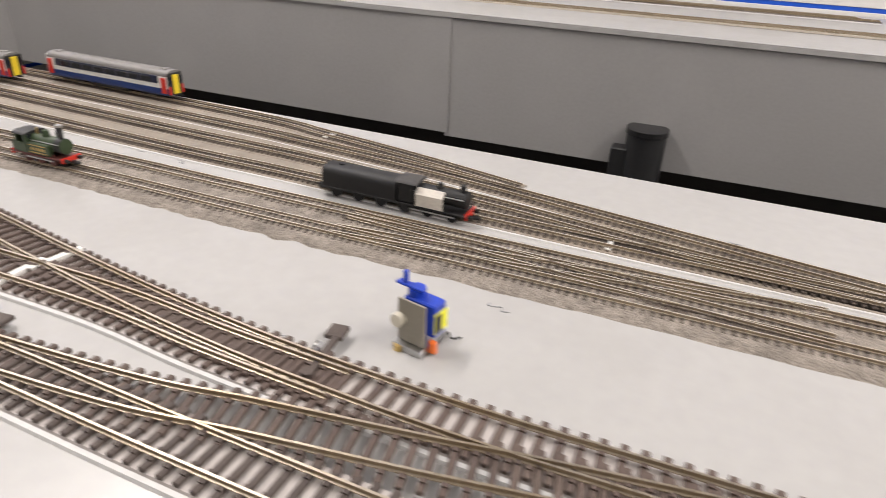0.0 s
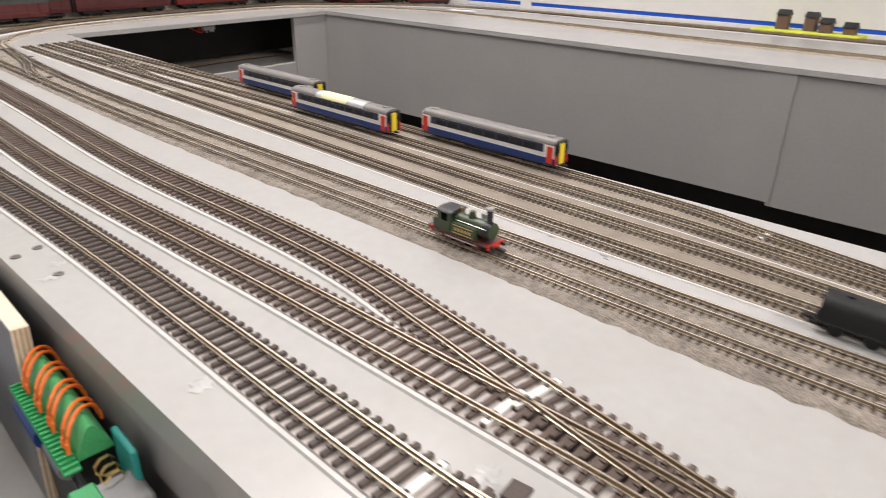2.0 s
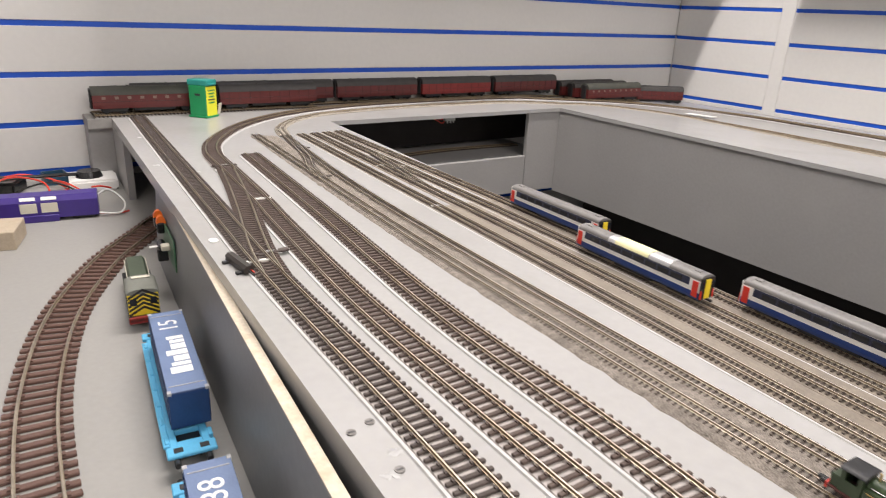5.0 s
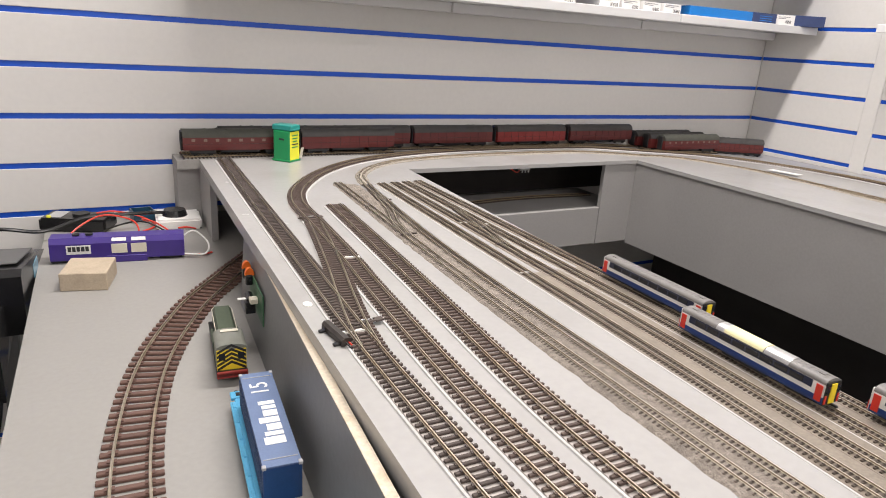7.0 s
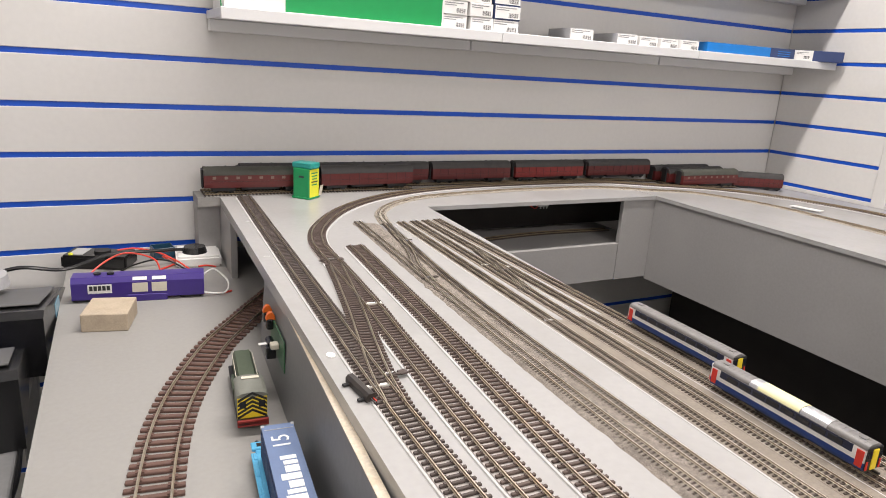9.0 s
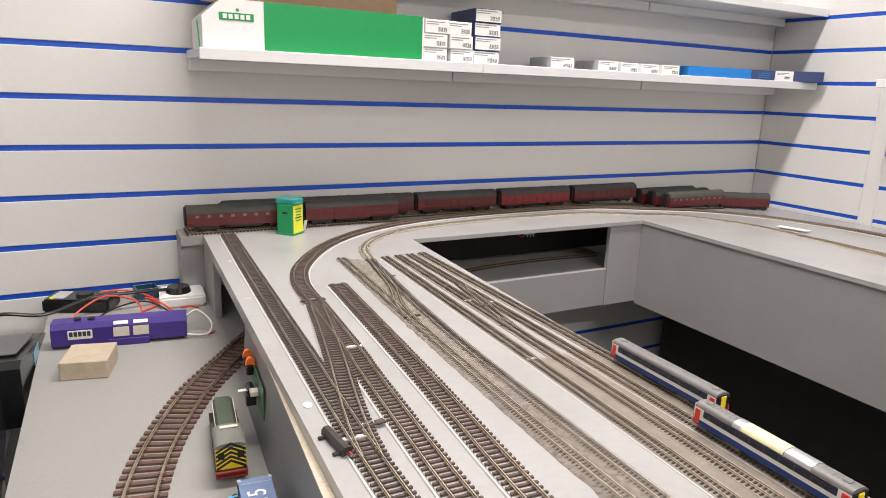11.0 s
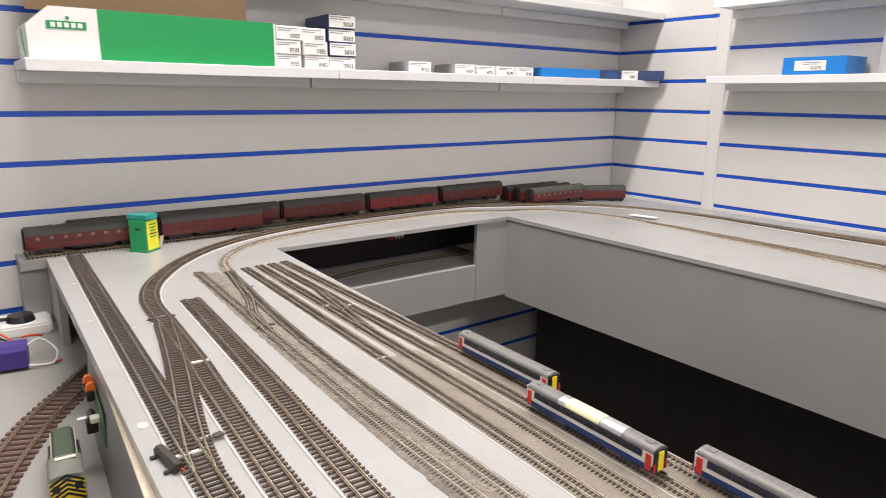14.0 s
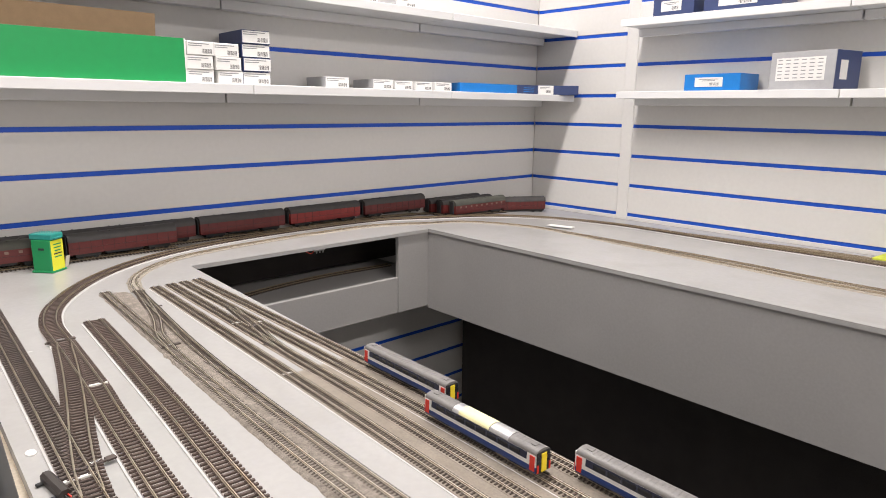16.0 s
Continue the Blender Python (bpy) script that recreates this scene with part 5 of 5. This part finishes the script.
def stock_box(x, y, z, w, d, h, body, label, end=CARDWHITE, along="x", group="stock boxes on the shelf", n=12, skew=0.0):
    b = empty("stock_box", label, "box", pose(x, y, z, 0, 0, skew), group)
    if along == "x":
        part("carton", bm_box(w, d, h, (0, d / 2 + 0.0005, h / 2), 0.0008), body, b)
        e = part("end_label", bm_box(w * 0.96, 0.0006, h * 0.9, (0, 0, h / 2)), end, b, "white printed end label")
        bars(e, 0, -0.0004, h / 2, w * 0.9, h * 0.9, "x", n)
    else:
        part("carton", bm_box(d, w, h, (d / 2 + 0.0005, 0, h / 2), 0.0008), body, b)
        e = part("end_label", bm_box(0.0006, w * 0.5, h * 0.55, (0, w * 0.05, h * 0.52)), end, b, "white printed label")
        bars(e, -0.0004, 0.0 + w * 0.05, h * 0.5, w * 0.42, h * 0.5, "y", n)
    return b


Z1 = 1.3115
for r in range(3):
    for c, x in enumerate((-0.552, -0.4905)):
        stock_box(x + random.uniform(-0.002, 0.002) + 0.003 * (r == 0) * c, 0.100 + random.uniform(-0.002, 0.003), Z1 + 0.0285 * r, 0.0575, 0.12, 0.0278, CARDWHITE, "small white printed stock box in a stack", skew=random.uniform(-1, 1))
for r in range(4):
    stock_box(-0.421 + random.uniform(-0.002, 0.002), 0.104 + random.uniform(-0.002, 0.002), Z1 + 0.0295 * r, 0.066, 0.125, 0.0287, CARDNAVY, "dark blue stock box with a white end label", skew=-2 + random.uniform(-1, 1))
for x, w, h, body in ((-0.203, 0.066, 0.027, CARDGREY), (-0.060, 0.062, 0.026, CARDGREY), (0.012, 0.060, 0.024, CARDWHITE), (0.084, 0.060, 0.024, CARDWHITE), (0.158, 0.062, 0.025, CARDWHITE)):
    stock_box(x, 0.112, Z1, w, 0.10, h, body, "small boxed model with a white label end on the shelf", skew=-5 if body is CARDGREY else 0)
fb = empty("flat_box", "flat bright blue box lying on the shelf", "box", pose(0.405, 0.115, Z1, 0, 0, -3))
part("carton", bm_box(0.34, 0.10, 0.028, (0, 0.05, 0.014), 0.001), CARDBLUE, fb)
part("sleeve", bm_box(0.10, 0.1008, 0.0284, (0.12, 0.05, 0.0143), 0.001), CARDNAVY, fb, "darker blue printed end")
for k in range(3):
    part("print_bar", bm_box(0.05, 0.0004, 0.002, (0.125, -0.0008, 0.008 + 0.006 * k)), CARDBLUE, fb)
wb = empty("flat_box", "flat navy and white box in the shelf corner", "box", pose(0.640, 0.075, Z1, 0, 0, -32))
part("carton", bm_box(0.145, 0.095, 0.030, (0, 0.05, 0.015), 0.001), CARDNAVY, wb)
part("label", bm_box(0.055, 0.0008, 0.028, (-0.043, 0.0022, 0.015)), CARDWHITE, wb, "white printed label")
bars(wb, -0.043, 0.0016, 0.015, 0.04, 0.022)

Z2 = 1.3185
stock_box(0.622, -0.448, Z2, 0.160, 0.10, 0.045, CARDBLUE, "bright blue stock box with a white label", along="y", n=10, skew=-4)
kb = empty("carton_box", "silver grey carton with a printed table and a navy end", "box", pose(0.622, -0.672, Z2, 0, 0, -13))
part("carton", bm_box(0.105, 0.165, 0.092, (0.0525, 0, 0.046), 0.001), CARDGREY, kb)
lb = part("label", bm_box(0.0006, 0.125, 0.055, (-0.0002, 0.004, 0.050)), CARDWHITE, kb, "white label with rows of print")
for r in range(6):
    for c in range(6):
        part("print_bar", bm_box(0.0004, 0.012, 0.0022, (-0.0006, 0.056 - 0.0205 * c, 0.072 - 0.0086 * r)), FADEINK, lb)
part("navy_side", bm_box(0.104, 0.0006, 0.090, (0.0535, -0.0828, 0.046)), CARDNAVY, kb)
part("side_label", bm_box(0.030, 0.0006, 0.045, (0.035, -0.0834, 0.046)), CARDWHITE, kb)
stock_box(0.612, -0.325, 1.5225, 0.12, 0.10, 0.05, CARDNAVY, "navy stock box with a white label", along="y", n=10)
stock_box(0.618, -0.51, 1.5225, 0.20, 0.10, 0.05, CARDNAVY, "navy stock box with a white label", along="y", n=10)
for x in (0.02, -0.11):
    stock_box(x, 0.112, 1.5205, 0.07, 0.10, 0.03, CARDGREY, "small boxed model with a white label end on the shelf")

# ---- small things on the boards ----
SHED = paint("shed_brown", (0.12, 0.07, 0.05), 0.7)
tb = empty("scenic_tray", "yellow green tray with small brown model sheds", "tray", pose(0.668, -1.0, far_z(0.668), 0, math.degrees(math.atan(FALL)), -2))
part("base", bm_box(0.10, 0.24, 0.010, (0, 0, 0.005), 0.002), paint("yellow_green_scatter", (0.55, 0.60, 0.06), 0.8, var=0.25), tb)
for x, y, h in ((-0.005, 0.06, 0.034), (0.01, 0.0, 0.032), (-0.01, -0.04, 0.022), (0.0, -0.09, 0.016)):
    sh = part("shed", bm_box(0.030, 0.026, h, (x, y, 0.010 + h / 2), 0.001), SHED, tb)
    part("shed_roof", bm_prism([(-0.018, 0), (0, 0.012), (0.018, 0)], 0.030, at=(x, y, 0.010 + h)), BLK, sh)
st = empty("black_stand", "black round topped stand rising beside the fascia", "stand", pose(-0.060, -1.524, -0.0) @ Matrix.Diagonal((1, 1, 0.988, 1)))
shade(part("head", bm_cyl(0.033, 0.085, (0, 0, 0.760), n=28), BLK, st))
part("cap", bm_cyl(0.035, 0.010, (0, 0, 0.805), n=28), GLOSSBLK, st)
part("side_block", bm_box(0.030, 0.028, 0.050, (-0.004, 0.040, 0.748), 0.002), BLK, st)
part("pole", bm_cyl(0.012, 0.72, (0, 0, 0.36), n=16), BLK, st)
part("base", bm_cyl(0.12, 0.02, (0, 0, 0.010), n=28), BLK, st)
sl = empty("signal_light", "small white bracket with a red lamp under the board", "lamp", pose(-0.28, 0.10, TOP - 0.019))
part("bracket", bm_box(0.030, 0.010, 0.006, (0, 0, -0.003), 0.001), CARDWHITE, sl)
part("pin", bm_box(0.004, 0.004, 0.012, (0.006, 0, -0.011)), CARDWHITE, sl)
part("lamp", bm_box(0.012, 0.008, 0.006, (-0.024, 0, -0.009), 0.001), RED, sl, "red lamp")
lab = solid("paper_label", bm_box(0.034, 0.075, 0.0012), CARDWHITE, "white paper label between the tracks", "paper")
lab.matrix_basis = pose(0.362, -0.166, far_z(0.362) + 0.0045, 0, math.degrees(math.atan(FALL)), 12)
SCREWHEAD = material("dull_screw_head", (0.17, 0.16, 0.15, 1), 0.45, 0.6, var=0.3, scale=200)
for x, y in ((-1.060, -0.974), (-1.074, -0.978), (-1.052, -1.015), (-1.066, -1.020)):
    s = empty("screw", "small countersunk steel screw in the board", "screw", pose(x, y, TOP), "screws in the board")
    part("head", bm_cyl(0.0030, 0.0006, (0, 0, 0.0004), n=14), SCREWHEAD, s)
    part("slot", bm_box(0.004, 0.0007, 0.0002, (0, 0, 0.0008)), INK, s)


def blob(x, y, r, mat, label, seed):
    """A flat smear of dried filler."""
    bm = bmesh.new()
    rim = []
    for k in range(18):
        a = 2 * math.pi * k / 18
        q = r * (0.6 + 0.55 * noise.noise((seed, 2.5 * math.cos(a), 2.5 * math.sin(a))))
        rim.append(bm.verts.new((x + q * 1.3 * math.cos(a), y + q * math.sin(a), TOP + 0.0002)))
    c = bm.verts.new((x, y, TOP + 0.0009))
    for k in range(18):
        bm.faces.new((rim[k], rim[(k + 1) % 18], c))
    bmesh.ops.recalc_face_normals(bm, faces=bm.faces)
    return shade(solid("filler_smear", bm, mat, label, "filler", group="filler smears on the board"), 60)


for i, (x, y, r) in enumerate(((-0.998, -0.683, 0.007), (-1.062, -1.006, 0.006), (-1.072, -1.022, 0.006), (-1.068, -1.174, 0.008), (-1.078, -1.30, 0.009), (-1.029, -1.300, 0.008), (-1.033, -1.316, 0.006), (-0.995, -0.33, 0.005), (-1.02, -0.05, 0.005), (-1.036, -0.268, 0.005))):
    blob(x, y, r, SMEAR, "pale smear of dried filler on the board", i * 3.1)
scrap = solid("paper_scrap", bm_cyl(0.006, 0.0008, (0, 0, 0), n=20), CARDWHITE, "small white oval paper scrap on the board", "paper")
scrap.matrix_basis = pose(-1.0535, -0.622, TOP + 0.0006) @ Matrix.Diagonal((0.75, 1.1, 1, 1))


def switch_gear(x, y, turn, k=1.0):
    g = empty("point_lever", "tiny dark switch lever and spring beside the points", "lever", pose(x, y, TOP + 0.003, 0, 0, turn) @ Matrix.Diagonal((k, k, k, 1)), "switch levers on the tracks")
    part("bar", bm_box(0.034, 0.0028, 0.0016, (0, 0, 0.001), 0.0003), SLEEPERD, g)
    part("pivot", bm_cyl(0.0022, 0.003, (-0.013, 0, 0.0015), n=10), SLEEPERD, g)
    part("box", bm_box(0.008, 0.007, 0.0018, (0.013, 0.001, 0.0010), 0.0003), SLEEPERD, g)
    part("spring", bm_tube([(0.002 * math.cos(q * 1.3) - 0.002 + 0.0006 * q, 0.004 + 0.001 * math.sin(q * 1.3), 0.0015) for q in range(12)], 0.0004, 5), STEEL, g)


for x, y, a, k in ((-0.956, -0.322, 2, 1.1), (-1.018, -0.690, 8, 1.1), (-0.803, -0.248, 12, 0.6), (-0.853, -0.437, 8, 0.8), (-0.731, -0.436, 5, 0.6), (-0.750, -0.513, 5, 0.6), (-1.048, -1.318, 5, 1.2), (-0.995, -1.455, 5, 1.2)):
    switch_gear(x, y, a, k)
for i, (x, y, a) in enumerate(((-0.785, -1.43, 20), (-0.80, -1.62, 40), (-0.925, -1.51, 60), (-0.99, -1.43, 10), (-0.83, -1.20, 70), (-0.835, -1.245, 35), (-0.822, -1.17, 0), (-0.78, -1.38, 55), (-0.80, -0.95, 15))):
    pts = [(x + 0.007 * (k / 6 - 0.5) * math.cos(radians(a)) - 0.0016 * math.sin(k * 1.7) * math.sin(radians(a)), y + 0.014 * (k / 6 - 0.5) * math.sin(radians(a)) + 0.0016 * math.sin(k * 1.7), TOP + 0.0002) for k in range(7)]
    solid("pencil_mark", bm_tube(pts, 0.0003, 5), FADEINK, "small dark pencil scribble on the grey board", "mark", group="pencil marks on the board")

# small connector under the board in the tunnel mouth
tb = empty("terminal_block", "tiny red and silver wire connector under the board edge", "connector", pose(-0.305, 0.06, TOP - 0.019))
part("body", bm_box(0.030, 0.010, 0.008, (0, 0, -0.004), 0.001), STEEL, tb)
for k in range(3):
    part("screw", bm_cyl(0.0018, 0.006, (-0.008 + 0.009 * k, -0.004, -0.010), n=10), STEEL, tb)
part("wire", bm_tube(smooth([(-0.012, 0, -0.006), (-0.022, -0.002, -0.012), (-0.034, 0.002, -0.006), (-0.044, 0.004, -0.001)]), 0.0014, 6), WIRERED, tb, "red wire")
